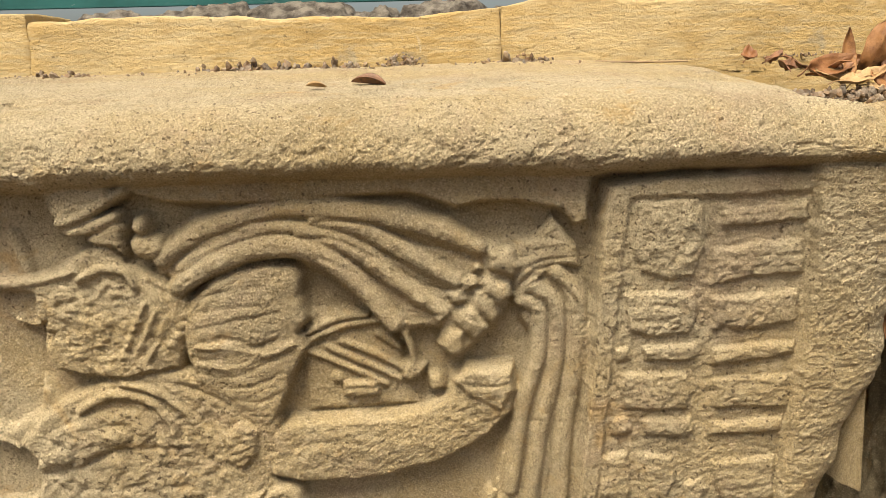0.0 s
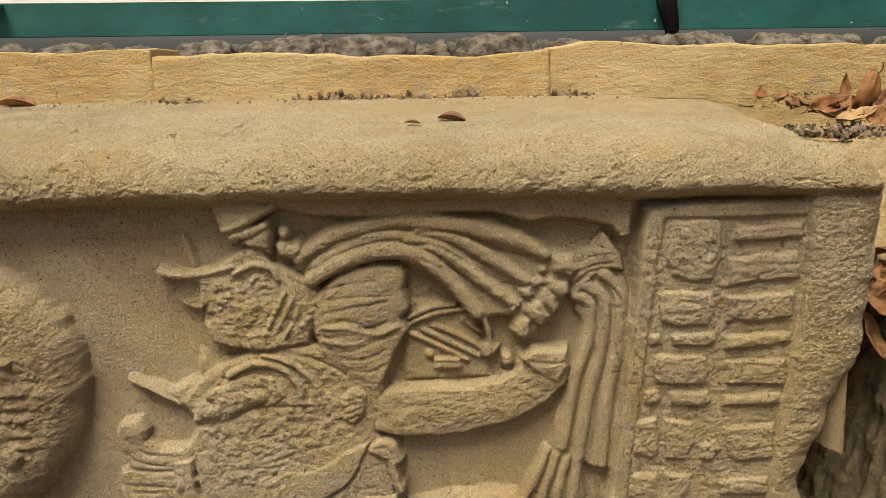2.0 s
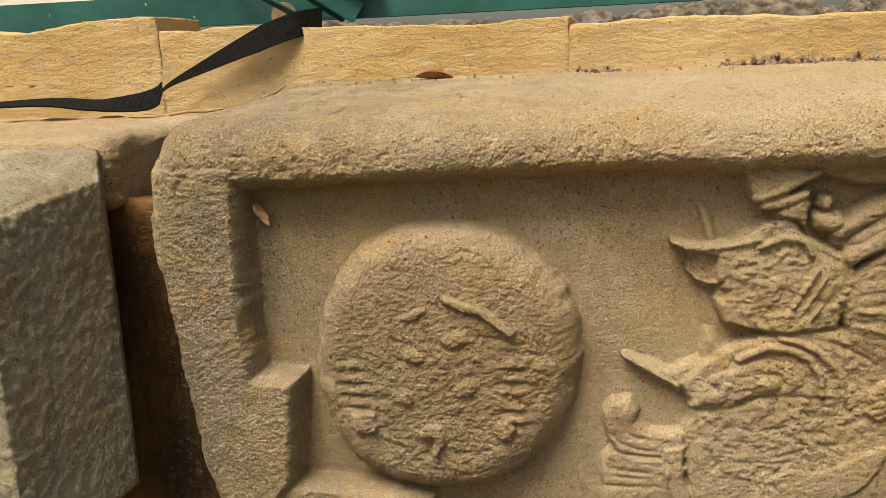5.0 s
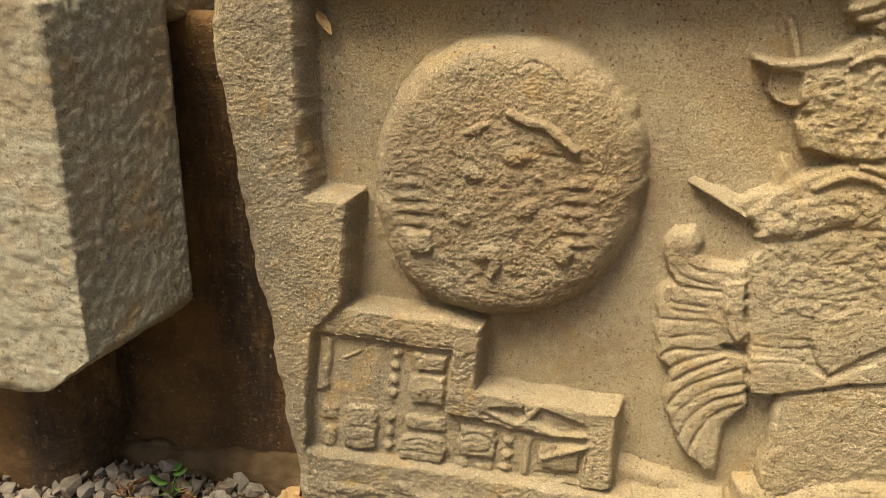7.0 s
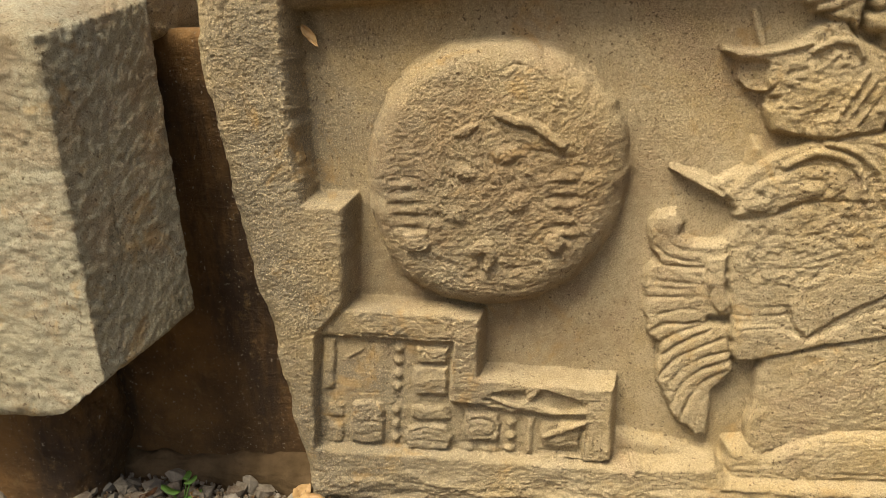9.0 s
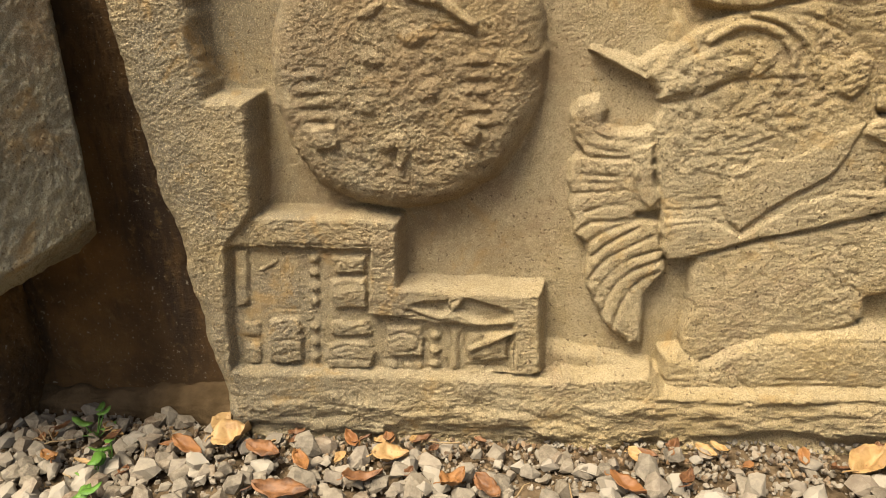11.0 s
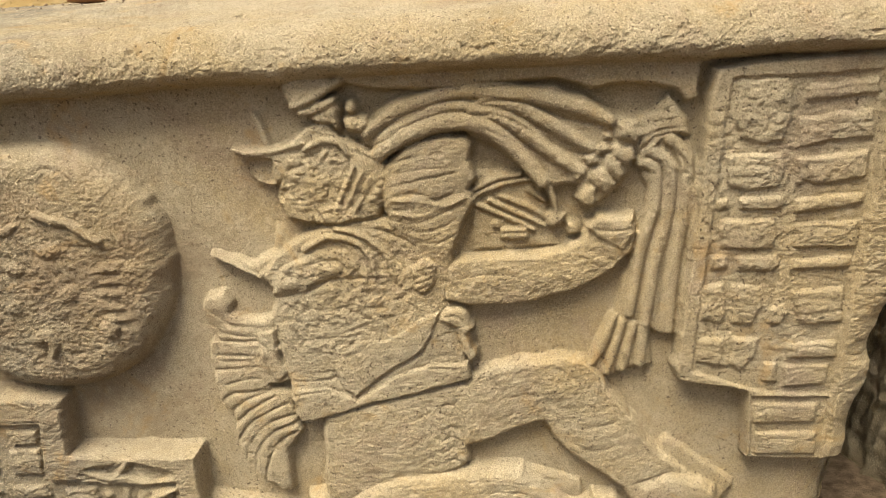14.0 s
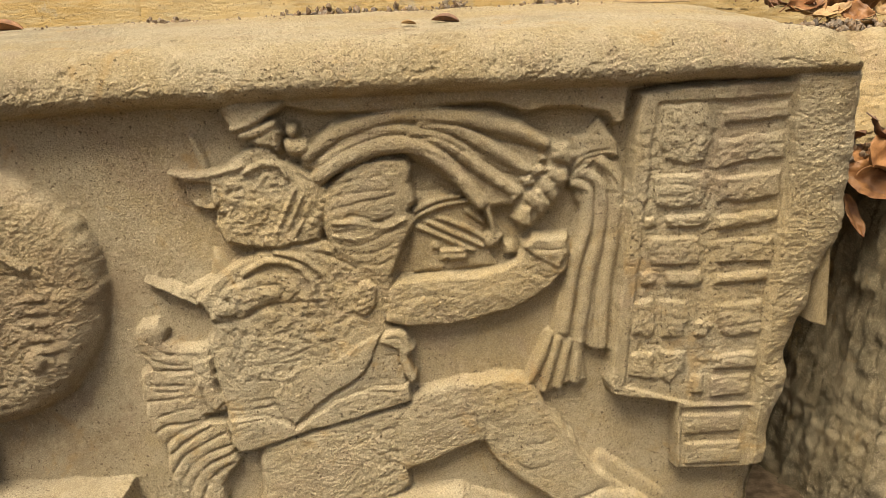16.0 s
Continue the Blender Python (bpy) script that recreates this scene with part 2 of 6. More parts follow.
# ---- the carved slab: a field of heights over a gently warped back plane, shaped by chisel strokes ----
X0, Z_CREST, BAND = -0.84, 0.617, 4.0      # picture's x origin (m), where the top edge starts to turn, band height (cm)
L_Z, L_X = (-3, 0, 11, 25, 36, 46, 55, 62, 65, 70, 110), (-0.795, -0.798, -0.809, -0.827, -0.850, -0.858, -0.868, -0.860, -0.855, -0.85, -0.86)
R_Z, R_X = (-3, 0, 20, 29, 37, 40, 43, 53, 57, 60, 63, 66, 69, 74, 110), (0.300, 0.302, 0.314, 0.322, 0.340, 0.354, 0.366, 0.365, 0.363, 0.361, 0.356, 0.347, 0.336, 0.326, 0.345)
STEP = 0.0011
front_z = np.arange(-0.03, Z_CREST, STEP)
arc = np.linspace(0, 1, 54)[1:]
top_y = np.linspace(0, 1, 150)[1:] ** 1.15 * 0.40
row_v = np.concatenate([front_z * 100, Z_CREST * 100 + arc * BAND * math.pi / 2, Z_CREST * 100 + BAND * math.pi / 2 + top_y * 100])
row_a = np.concatenate([front_z * 0, arc * math.pi / 2, top_y * 0 + math.pi / 2])
row_z = np.concatenate([front_z, arc * 0 + Z_CREST, top_y * 0.075 + Z_CREST])
row_y = np.concatenate([front_z * 0, arc * 0, top_y])
NC = 1110
col = np.linspace(0, 1, NC)
V = np.repeat(row_v[:, None], NC, 1)
lx, rx = np.interp(row_v, L_Z, L_X), np.interp(row_v, R_Z, R_X)
lx = lx + 0.004 * fbm(row_v / 4.0, 0, 0, 4, 3)
rx = rx + 0.004 * fbm(row_v / 3.5, 7, 0, 4, 5)
X = lx[:, None] + (rx - lx)[:, None] * col[None, :]
U = (X - X0) * 100
H = np.zeros_like(U)


def window(pts, pad):
    p = np.array(pts, float)
    lo, hi = p.min(0) - pad, p.max(0) + pad
    r0, r1 = np.searchsorted(row_v, (lo[1], hi[1]))
    if r1 <= r0:
        return p, None
    c = np.where((U[r0:r1] >= lo[0]).any(0) & (U[r0:r1] <= hi[0]).any(0))[0]
    if not len(c):
        return p, None
    return p, (slice(r0, r1), slice(c[0], c[-1] + 1))


def line_distance(p, w, closed=False):
    u, v = U[w], V[w]
    q = np.vstack([p, p[:1]]) if closed else p
    best, along, total = np.full(u.shape, 1e9), np.zeros(u.shape), 0.0
    for a, b in zip(q[:-1], q[1:]):
        d = b - a
        n = max(1e-6, float(d @ d))
        t = np.clip(((u - a[0]) * d[0] + (v - a[1]) * d[1]) / n, 0, 1)
        e = np.hypot(u - a[0] - t * d[0], v - a[1] - t * d[1])
        near = e < best
        along = np.where(near, total + t * math.sqrt(n), along)
        best = np.minimum(best, e)
        total += math.sqrt(n)
    return best, along / max(total, 1e-6)


def inside_distance(p, w):
    u, v = U[w], V[w]
    d, _ = line_distance(p, w, True)
    odd = np.zeros(u.shape, bool)
    for a, b in zip(p, np.roll(p, -1, 0)):
        if a[1] != b[1]:
            odd ^= ((v >= min(a[1], b[1])) & (v < max(a[1], b[1])) & (u < a[0] + (v - a[1]) * (b[0] - a[0]) / (b[1] - a[1])))
    wob = 0.11 * fbm(u / 1.2, v / 1.2, 0, 4, 11, 0.65)
    return np.where(odd, d, -d) + wob


def ease(x):
    x = np.clip(x, 0, 1)
    return x * x * (3 - 2 * x)


def smooth_curve(pts):
    p = [np.array(q, float) for q in pts]
    if len(p) < 3:
        return pts
    out = []
    for i in range(len(p) - 1):
        a, b, c, d = p[max(i - 1, 0)], p[i], p[i + 1], p[min(i + 2, len(p) - 1)]
        for t in (0, 0.34, 0.67):
            out.append(0.5 * (2 * b + (c - a) * t + (2 * a - 5 * b + 4 * c - d) * t * t + (3 * b - a - 3 * c + d) * t ** 3))
    return out + [p[-1]]


def raised(h, edge, dome, *pts):
    """A raised field: steep rounded side, then a pillow of dome more."""
    p, w = window(pts, 1.5)
    if w:
        s = inside_distance(p, w)
        size = max(0.8, 0.3 * float(np.min(p.max(0) - p.min(0))))
        f = np.sqrt(np.clip(1 - (1 - np.clip((s + 0.25 * edge) / (1.25 * edge), 0, 1)) ** 2, 0, 1))
        H[w] = np.maximum(H[w], (h + dome * (1 - np.exp(-np.maximum(s, 0) / size))) * f)


def sunk(h, edge, *pts):
    p, w = window(pts, 1.5)
    if w:
        f = ease((inside_distance(p, w) + edge * 0.5) / edge)
        H[w] = H[w] + (np.minimum(H[w], h) - H[w]) * f


def ridge(h, width, *pts):
    p, w = window(smooth_curve(pts), width + 0.5)
    if w:
        d, t = line_distance(np.array(p), w)
        wd = width * (0.72 + 0.28 * np.sin(math.pi * np.clip(t * 0.8 + 0.15, 0, 1)))
        f = np.sqrt(np.clip(1 - (d / wd) ** 2, 0, 1))
        H[w] = np.maximum(H[w], np.where(d < wd, h - 0.95 * width * (1 - f), -9))


def groove(depth, width, *pts):
    p, w = window(smooth_curve(pts), width * 3)
    if w:
        d, t = line_distance(np.array(p), w)
        taper = 0.45 + 0.55 * np.sin(math.pi * np.clip(t, 0.03, 0.97)) ** 0.5
        wear = np.clip(0.85 + 0.6 * fbm(U[w] / 1.6, V[w] / 1.6, 2, 2, 13), 0.1, 1.4)
        H[w] -= depth * taper * wear * np.exp(-(d / width) ** 2)


def bump(h, rx_, ry_, turn, centre):
    p, w = window([centre], max(rx_, ry_) + 0.4)
    if w:
        u, v, c, s = U[w] - centre[0], V[w] - centre[1], math.cos(radians(turn)), math.sin(radians(turn))
        q = ((u * c + v * s) / rx_) ** 2 + ((v * c - u * s) / ry_) ** 2
        H[w] += h * np.clip(1 - q, 0, 1) ** 0.6


def rough(amp, size, *pts):
    p, w = window(pts, 0.5)
    if w:
        u, v = U[w], V[w]
        f = ease(inside_distance(p, w) / 0.8)
        n = fbm(u / size, v / size, 0.3, 5, 23, 0.62)
        n = n + 0.7 * np.abs(value_noise(u / size * 0.8, v / size * 1.1, 4, 31)) - 0.35
        H[w] += f * amp * n


# frame round the picture
raised(4, 1.5, 0, (-3.2, 68.6), (-4.7, 59.3), (7.9, 58.8), (19.9, 59.3), (31.6, 59.8), (42.7, 60.1), (50.5, 60.2), (54.5, 60), (60.4, 60.3), (67.4, 60.2), (75, 60.5), (74.3, 71))
raised(4, 1.5, 0, (52.6, 66.9), (51.6, 60.2), (55.9, 59.8), (57.2, 60.4), (61.5, 60.2), (70.2, 60.2), (77.6, 60.2), (88, 60.1), (95.7, 59.9), (103.3, 60.1), (122.9, 59.8), (121.8, 66.5), (72.8, 68.6))
raised(1.9, 0.5, 0, (61.3, 61.5), (70.7, 61.2), (83.8, 60.9), (96.1, 60.7), (95.8, 56.2), (94.8, 55.6), (93.7, 57), (90.8, 57.7), (87.8, 57.8), (85.7, 57.6), (82, 58.7), (75.4, 58.5), (70.5, 58.3), (64.7, 58.5), (61.4, 59.5))
# left frame, its step and the stepped block
raised(4.3, 0.7, 0, (-6.1, 61.4), (7.7, 61.3), (7.2, 55.1), (7.1, 50.3), (7.2, 44.7), (7.5, 39.2), (12.1, 39.1), (10.7, 27.1), (7.6, 23.8), (6.2, 16.2), (6.4, 1.5), (-2.4, -0), (-10, 28))
groove(0.68, 0.25, (6.5, 48.6), (7.1, 40))
raised(3.5, 0.4, 0, (6.4, 38.8), (11.7, 38.3), (10.2, 31.8), (9.9, 27.1), (5.5, 25.9), (4.8, 32))
raised(3.6, 0.5, 0, (6.1, 26.2), (10.5, 26.9), (22, 26.6), (25.6, 25.9), (25.2, 18.8), (30.7, 18.3), (39.9, 18), (39.7, 8.3), (23.8, 8.1), (5.5, 8.8), (5.3, 18.1))
sunk(2.65, 0.25, (7, 23.5), (22.4, 22.9), (21.5, 15.5), (23.6, 15.3), (27.9, 14.6), (32.7, 13.9), (36.7, 14.2), (36.3, 8.6), (23.6, 8.3), (5.4, 9))
groove(0.28, 0.2, (7.1, 23.7), (14.9, 23.5), (22.8, 23.2))
sunk(2.9, 0.5, (25.6, 15.9), (26.6, 16.8), (30.2, 17.3), (30.4, 16.1), (28.6, 15.1))
sunk(2.8, 0.5, (30.7, 15.9), (32, 17.4), (36.4, 16.1), (36.6, 15.1), (33.9, 14.3))
groove(0.48, 0.25, (22.3, 15), (26.8, 15.2), (32.7, 14.1), (36.8, 14.3))
ridge(3.5, 0.35, (25.8, 16.4), (28.7, 15.3), (32.8, 14.4))
raised(3.5, 0.3, 0, (36.9, 16.7), (39.7, 17.5), (39.5, 8.5), (37, 8.7))
groove(0.28, 0.2, (36.7, 16.3), (36.9, 12.7), (36.6, 9))
# glyphs in the stepped block
raised(3, 0.3, 0.2, (7.3, 23.1), (9.1, 23.1), (8.1, 16.2), (6.4, 16.2))
groove(0.22, 0.15, (8.8, 21.1), (8.3, 18.2))
raised(2.7, 0.3, 0.1, (9.5, 22.6), (14.8, 22.3), (14, 15.8), (8.5, 15.8))
ridge(3, 0.15, (10, 20.5), (12, 21.6))
bump(0.59, 0.55, 0.6, 0, (16.1, 21.8))
bump(0.59, 0.55, 0.6, 0, (15.9, 20.2))
bump(0.59, 0.55, 0.6, 0, (15.7, 18.5))
bump(0.59, 0.55, 0.6, 0, (15.5, 16.9))
raised(3.1, 0.3, 0.3, (18, 22.4), (21.9, 22.2), (21.5, 20.1), (18.1, 20.1))
groove(0.28, 0.15, (18.1, 20.9), (19.1, 21.6), (20, 20.8), (21.2, 21.3))
raised(3.1, 0.3, 0.3, (17.7, 19.4), (18.7, 19.8), (21.6, 19.7), (21.4, 16.2), (17.6, 16), (17.2, 17.9))
groove(0.25, 0.15, (17.9, 18.8), (18.8, 18.5), (19.5, 19), (21, 18.8))
raised(2.9, 0.3, 0.2, (6.9, 14.4), (9.4, 14.8), (8.9, 12.5), (6.9, 12.6))
raised(2.9, 0.3, 0.2, (6.7, 12), (9, 12), (8.5, 9), (6.4, 9.2))
groove(0.22, 0.15, (6.5, 10.1), (7.7, 11), (8.5, 10))
raised(3.2, 0.3, 0.3, (10.1, 14.6), (11.8, 15.1), (13.7, 14.7), (13.9, 12.5), (13.3, 9.7), (11, 9.2), (9.2, 9.7), (9.5, 12.5))
groove(0.22, 0.12, (10.9, 14.1), (11.4, 14.4), (12, 14.1), (11.9, 13.4), (11.2, 13.2), (10.7, 13.5), (10.9, 14.1))
groove(0.22, 0.15, (9.7, 12.1), (11.7, 12.5), (13.4, 12.2))
groove(0.2, 0.15, (9.9, 10.9), (11.1, 10.5), (12.9, 11.2))
bump(0.59, 0.5, 0.55, 0, (15.2, 13.8))
bump(0.59, 0.5, 0.55, 0, (15, 12))
bump(0.59, 0.5, 0.55, 0, (14.8, 10.2))
raised(3, 0.3, 0.3, (16.9, 14.4), (18, 14.6), (21.5, 14.8), (21.6, 12.8), (17.8, 12.6), (16.6, 12.9))
groove(0.22, 0.14, (17.5, 14.1), (18, 13.5), (17.5, 13))
groove(0.22, 0.14, (18.6, 13.3), (20.5, 14), (21.4, 13.4))
raised(3.2, 0.35, 0.3, (16.2, 11.7), (17.8, 12.4), (21, 12.2), (21.7, 10.8), (21.1, 8.8), (16.1, 8.7), (15.7, 10.1))
groove(0.28, 0.16, (16.7, 11), (18.4, 11.7), (20.3, 11.5), (20.9, 10.6))
groove(0.28, 0.16, (16.2, 10), (18.9, 10.2), (21.4, 9.8))
groove(0.22, 0.14, (17.7, 10.8), (19, 11), (20.2, 10.6))
raised(3.1, 0.3, 0.3, (23.1, 14), (27, 14), (27.3, 12.5), (26.9, 10.3), (23.3, 10.2), (22.7, 11.8))
groove(0.22, 0.13, (23.5, 12.9), (25.1, 13.3), (26.6, 12.5), (26.2, 11.2), (24, 11))
raised(2.9, 0.25, 0.2, (22.2, 9.7), (24.1, 9.7), (24, 8.5), (22.3, 8.5))
raised(2.9, 0.25, 0.2, (24.5, 9.7), (26.9, 9.6), (26.7, 8.5), (24.6, 8.5))
bump(0.68, 0.6, 0.5, 0, (28.4, 12.8))
bump(0.68, 0.6, 0.5, 0, (28.3, 11.1))
bump(0.59, 0.7, 0.4, 0, (28.1, 9.4))
raised(2.9, 0.25, 0.2, (30, 13.5), (31.2, 13.6), (30.7, 8.7), (29.8, 8.7))
raised(3.1, 0.3, 0.3, (31.8, 13.2), (35.7, 13.6), (36.5, 12.6), (36, 9.9), (31.9, 9.7), (31.4, 11.5))
ridge(3.7, 0.3, (32.1, 11.4), (34.5, 12.5), (36.8, 13.5))
groove(0.28, 0.15, (33, 12.6), (34.4, 11.3), (35.6, 11.1))
groove(0.28, 0.15, (31.5, 9.1), (35.5, 9.1))
# base course under the picture
raised(4.1, 0.7, 0, (4.5, 9.2), (11.4, 9.1), (24, 8.7), (39.8, 8.2), (50.7, 8.8), (52.5, 6.6), (60.4, 6.6), (73.7, 6.9), (85.5, 7.7), (89, -13.6), (-1, -17.9))
raised(4.1, 0.7, 0, (41.6, 8.8), (51.8, 6.5), (60.9, 6.1), (66.7, 6.4), (73, 6.5), (78.1, 5.7), (82.5, 5.3), (91.3, 4.8), (98.7, 4.2), (103.7, 3.7), (114.8, 2.5), (122.6, -13.8), (38.9, -11.9))
raised(1.6, 0.8, 0, (21.6, 18.4), (34.3, 18.3), (39.9, 11.1), (51.6, 8.4), (51.7, 5.9), (39.2, 6.3))
# domed disc with a worn carving
raised(3.5, 2.4, 1.0, (16.8, 49.5), (19.4, 52.5), (22.9, 54.1), (27.4, 54.6), (31.2, 54.3), (34.3, 53.2), (37, 51.3), (38.9, 48.8), (40.1, 45.3), (40.3, 41.3), (39.5, 37.1), (37.6, 33.4), (34.8, 30), (30.9, 27.9), (26, 27.1), (21.7, 27.8), (17.6, 29.8), (15.3, 33.6), (14.2, 37.4), (14.1, 42.4), (15.1, 46.3))
rough(0.03, 0.7, (19.5, 50.8), (23, 52.4), (28.6, 53.2), (33.9, 51.9), (37.6, 47.6), (38.3, 43.7), (31.8, 47), (26.8, 48), (22.7, 46.3), (19.1, 44.5))
rough(0.1, 0.9, (17.3, 43.3), (19.2, 45.7), (22.8, 46.9), (26.8, 48.4), (31.8, 47), (38.3, 44.3), (38.9, 39.2), (36.3, 33.7), (31.7, 30.2), (25.7, 29.2), (20.2, 31.5), (16.8, 35.9))
groove(0.24, 0.17, (27.8, 51.8), (28.9, 52.3), (30, 52.8), (31.6, 52.3), (32.6, 51.6), (33.3, 50.6))
groove(0.21, 0.15, (23.4, 52.5), (24.8, 52.7), (26.3, 52.8))
groove(0.18, 0.15, (21.1, 53), (21.5, 52.4), (22.2, 52.1))
ridge(4.75, 0.45, (28.3, 48.1), (29.9, 47.5), (31.6, 47.1), (33.2, 45.9), (34.5, 44.9))
groove(0.2, 0.32, (27.4, 47.4), (28.8, 48), (30.7, 47.1), (31.7, 46.7))
groove(0.21, 0.3, (31.2, 44.5), (33.1, 44.2), (35.6, 43.7))
groove(0.17, 0.3, (34, 42.8), (35.9, 42.8), (38.3, 42.4))
sunk(3.9, 0.5, (26.3, 47.7), (27.6, 47.9), (27.8, 46.9), (26.6, 47))
raised(4.5, 0.4, 0.1, (23.4, 46.4), (24.8, 47.1), (26.6, 47.8), (26.8, 47), (25.1, 45.8), (23.6, 45.7))
groove(0.21, 0.22, (16.8, 41.3), (18.4, 41.8), (20.8, 41.5))
groove(0.21, 0.22, (16.7, 40.1), (18.3, 40.6), (20.7, 40.3))
groove(0.21, 0.22, (16.6, 38.7), (18.2, 39.2), (20.6, 38.9))
groove(0.21, 0.22, (16.5, 37.3), (18.1, 37.8), (20.5, 37.5))
groove(0.21, 0.22, (16.4, 36), (18, 36.5), (20.5, 36.2))
bump(0.22, 1.1, 0.5, 5, (18.6, 40.9))
bump(0.22, 1.1, 0.5, 5, (18.5, 39.6))
bump(0.22, 1.1, 0.5, 5, (18.5, 38.2))
bump(0.22, 1.1, 0.5, 5, (18.4, 36.9))
raised(4.4, 0.3, 0.2, (17.7, 35.9), (20.6, 36.2), (20.7, 34), (18.1, 33.4))
groove(0.11, 0.16, (18.3, 35.3), (20.1, 35.5), (20.1, 34.4), (18.4, 34))
bump(0.24, 1.2, 0.45, -5, (34.5, 41.7))
groove(0.2, 0.2, (33.1, 41.1), (34.5, 41.2), (36.4, 41))
bump(0.24, 1.2, 0.45, -5, (34.5, 40.2))
groove(0.2, 0.2, (33.1, 39.6), (34.5, 39.8), (36.5, 39.6))
bump(0.24, 1.2, 0.45, -5, (34.5, 38.9))
groove(0.2, 0.2, (33.1, 38.3), (34.5, 38.5), (36.5, 38.3))
bump(0.24, 1.2, 0.45, -5, (34.5, 37.3))
groove(0.2, 0.2, (33.1, 36.6), (34.5, 36.8), (36.5, 36.6))
bump(0.24, 1.2, 0.45, -5, (34.5, 35.9))
groove(0.2, 0.2, (33.1, 35.2), (34.6, 35.4), (36.5, 35.3))
raised(4.4, 0.4, 0.2, (32.4, 35.6), (34, 36.3), (34.8, 35.1), (34.3, 33.6), (32.6, 33.8))
groove(0.17, 0.3, (34.8, 35.4), (36, 34.6), (35.7, 33))
raised(4.5, 0.4, 0.2, (24.8, 34.1), (25.9, 35.4), (27.4, 35.1), (27.9, 33.3), (26.7, 31.3), (25.8, 31.9), (26.3, 33.5), (25.2, 33.1))
groove(0.21, 0.3, (24.9, 32.8), (25.9, 32.6), (25.6, 31.2), (24.6, 30.8))
groove(0.15, 0.3, (20.9, 32.9), (22.7, 32.4), (24.2, 31.1))
groove(0.15, 0.3, (27.5, 31.3), (29.9, 32.1), (32.8, 31.3))
groove(0.14, 0.3, (26.9, 29.9), (29.9, 29.5), (32.5, 30.3))
groove(0.15, 0.35, (22.7, 44), (24.4, 43.5), (26.7, 43.8), (29.5, 43))
groove(0.14, 0.3, (23.1, 41.7), (25.5, 40.8), (28.4, 41.5))
groove(0.14, 0.3, (28.3, 40.6), (30.1, 41.9), (31.5, 41.3))
bump(0.4, 1.4, 0.9, 20, (29, 44.1))
bump(0.35, 1.2, 0.8, -10, (24.9, 42.3))
bump(0.35, 1.5, 0.8, 30, (30, 39.2))
bump(0.3, 1.3, 0.9, 0, (23.6, 38))
# feather fan
raised(1.48, 0.46, 0.29, (43, 36), (43.8, 37.3), (45.6, 37.4), (46.3, 36.2), (46, 35), (47.5, 34), (49.7, 34), (50.7, 34.5), (50.9, 31.9), (50.7, 29.5), (51.4, 27.2), (52, 26), (49.1, 25.8), (49.2, 25.1), (51.3, 24.8), (51.7, 22.9), (51.9, 21.5), (52.2, 19.6), (51.4, 18.4), (50.2, 16.7), (50, 14), (49.9, 11.1), (48.6, 11), (47.7, 12.1), (46.7, 12.8), (46, 13.6), (45.6, 14.8), (45, 16), (44.4, 17.7), (44.2, 19.5), (44.4, 21.3), (44.3, 22.6), (43.1, 23.7), (43, 25.2), (42.6, 26.3), (42.8, 27.8), (42.6, 29.1), (42.8, 30.9), (43.3, 31.8), (44.3, 31.8), (43.5, 33.1), (43, 34.6))
bump(0.12, 1.3, 1.2, 0, (44.7, 36.3))
groove(0.34, 0.22, (44.1, 31.8), (46.4, 31.5), (48.7, 31.4))
groove(0.34, 0.22, (43.1, 30.1), (45.3, 29.8), (48.6, 29.6))
groove(0.34, 0.22, (44.4, 29.1), (46.4, 29), (48.4, 29.2))
groove(0.34, 0.22, (43.2, 28), (45.8, 28.1), (48.3, 28.2))
groove(0.34, 0.22, (44.3, 26.1), (46.2, 26.6), (48.1, 26.8))
groove(0.34, 0.22, (43.1, 23.7), (44.8, 24.9), (47.2, 25), (49.4, 25.2))
groove(0.34, 0.22, (44.4, 22.6), (46.3, 24), (48.7, 24.8))
groove(0.34, 0.22, (44.3, 20.6), (46.4, 22.6), (49.6, 24.3))
groove(0.34, 0.22, (44.5, 18.5), (46.5, 21.1), (51, 23.4))
groove(0.34, 0.22, (45, 16.4), (46.6, 19.2), (48.7, 21), (51.7, 21.8))
groove(0.34, 0.22, (45.8, 14.5), (46.9, 17.6), (49, 19.7), (51.9, 20.7))
groove(0.34, 0.22, (47, 13), (47.7, 15.6), (49.1, 18), (51.5, 19.5))
groove(0.24, 0.2, (43.7, 33.8), (45.1, 32.6), (47.9, 32))
groove(0.22, 0.18, (44.7, 34.9), (46, 33.5), (49.9, 33.1))
raised(1.89, 0.34, 0.08, (48.5, 32.6), (50.8, 32.9), (50.8, 29.6), (51.5, 27.3), (50.4, 26.1), (49.1, 27.7), (48.7, 29.7))
groove(0.16, 0.2, (49.3, 30.9), (49.6, 29.6), (49.3, 28.4))
bump(0.25, 0.5, 0.7, 0, (49.3, 30))
# trunk of the figure
raised(1.64, 0.57, 0.33, (50, 39.4), (51.3, 37.2), (50.6, 34.3), (51.1, 28.7), (51.5, 25.5), (51.8, 21.2), (55.4, 21), (60.8, 22.7), (66.1, 23.8), (71.9, 25.4), (71.6, 33.3), (70.2, 35.4), (71.1, 40.6), (69.8, 43.8), (66.3, 45.2), (61.6, 45.2), (58, 44.7), (54.2, 43.3), (52.1, 41.9))
raised(1.15, 0.69, 0.0, (44.9, 42), (46.5, 41.1), (50, 39), (52.5, 39.4), (54, 42.9), (52.4, 44.9), (52, 42), (49.4, 40.7))
ridge(1.39, 0.3, (45, 41.9), (47.3, 40.6), (50, 39))
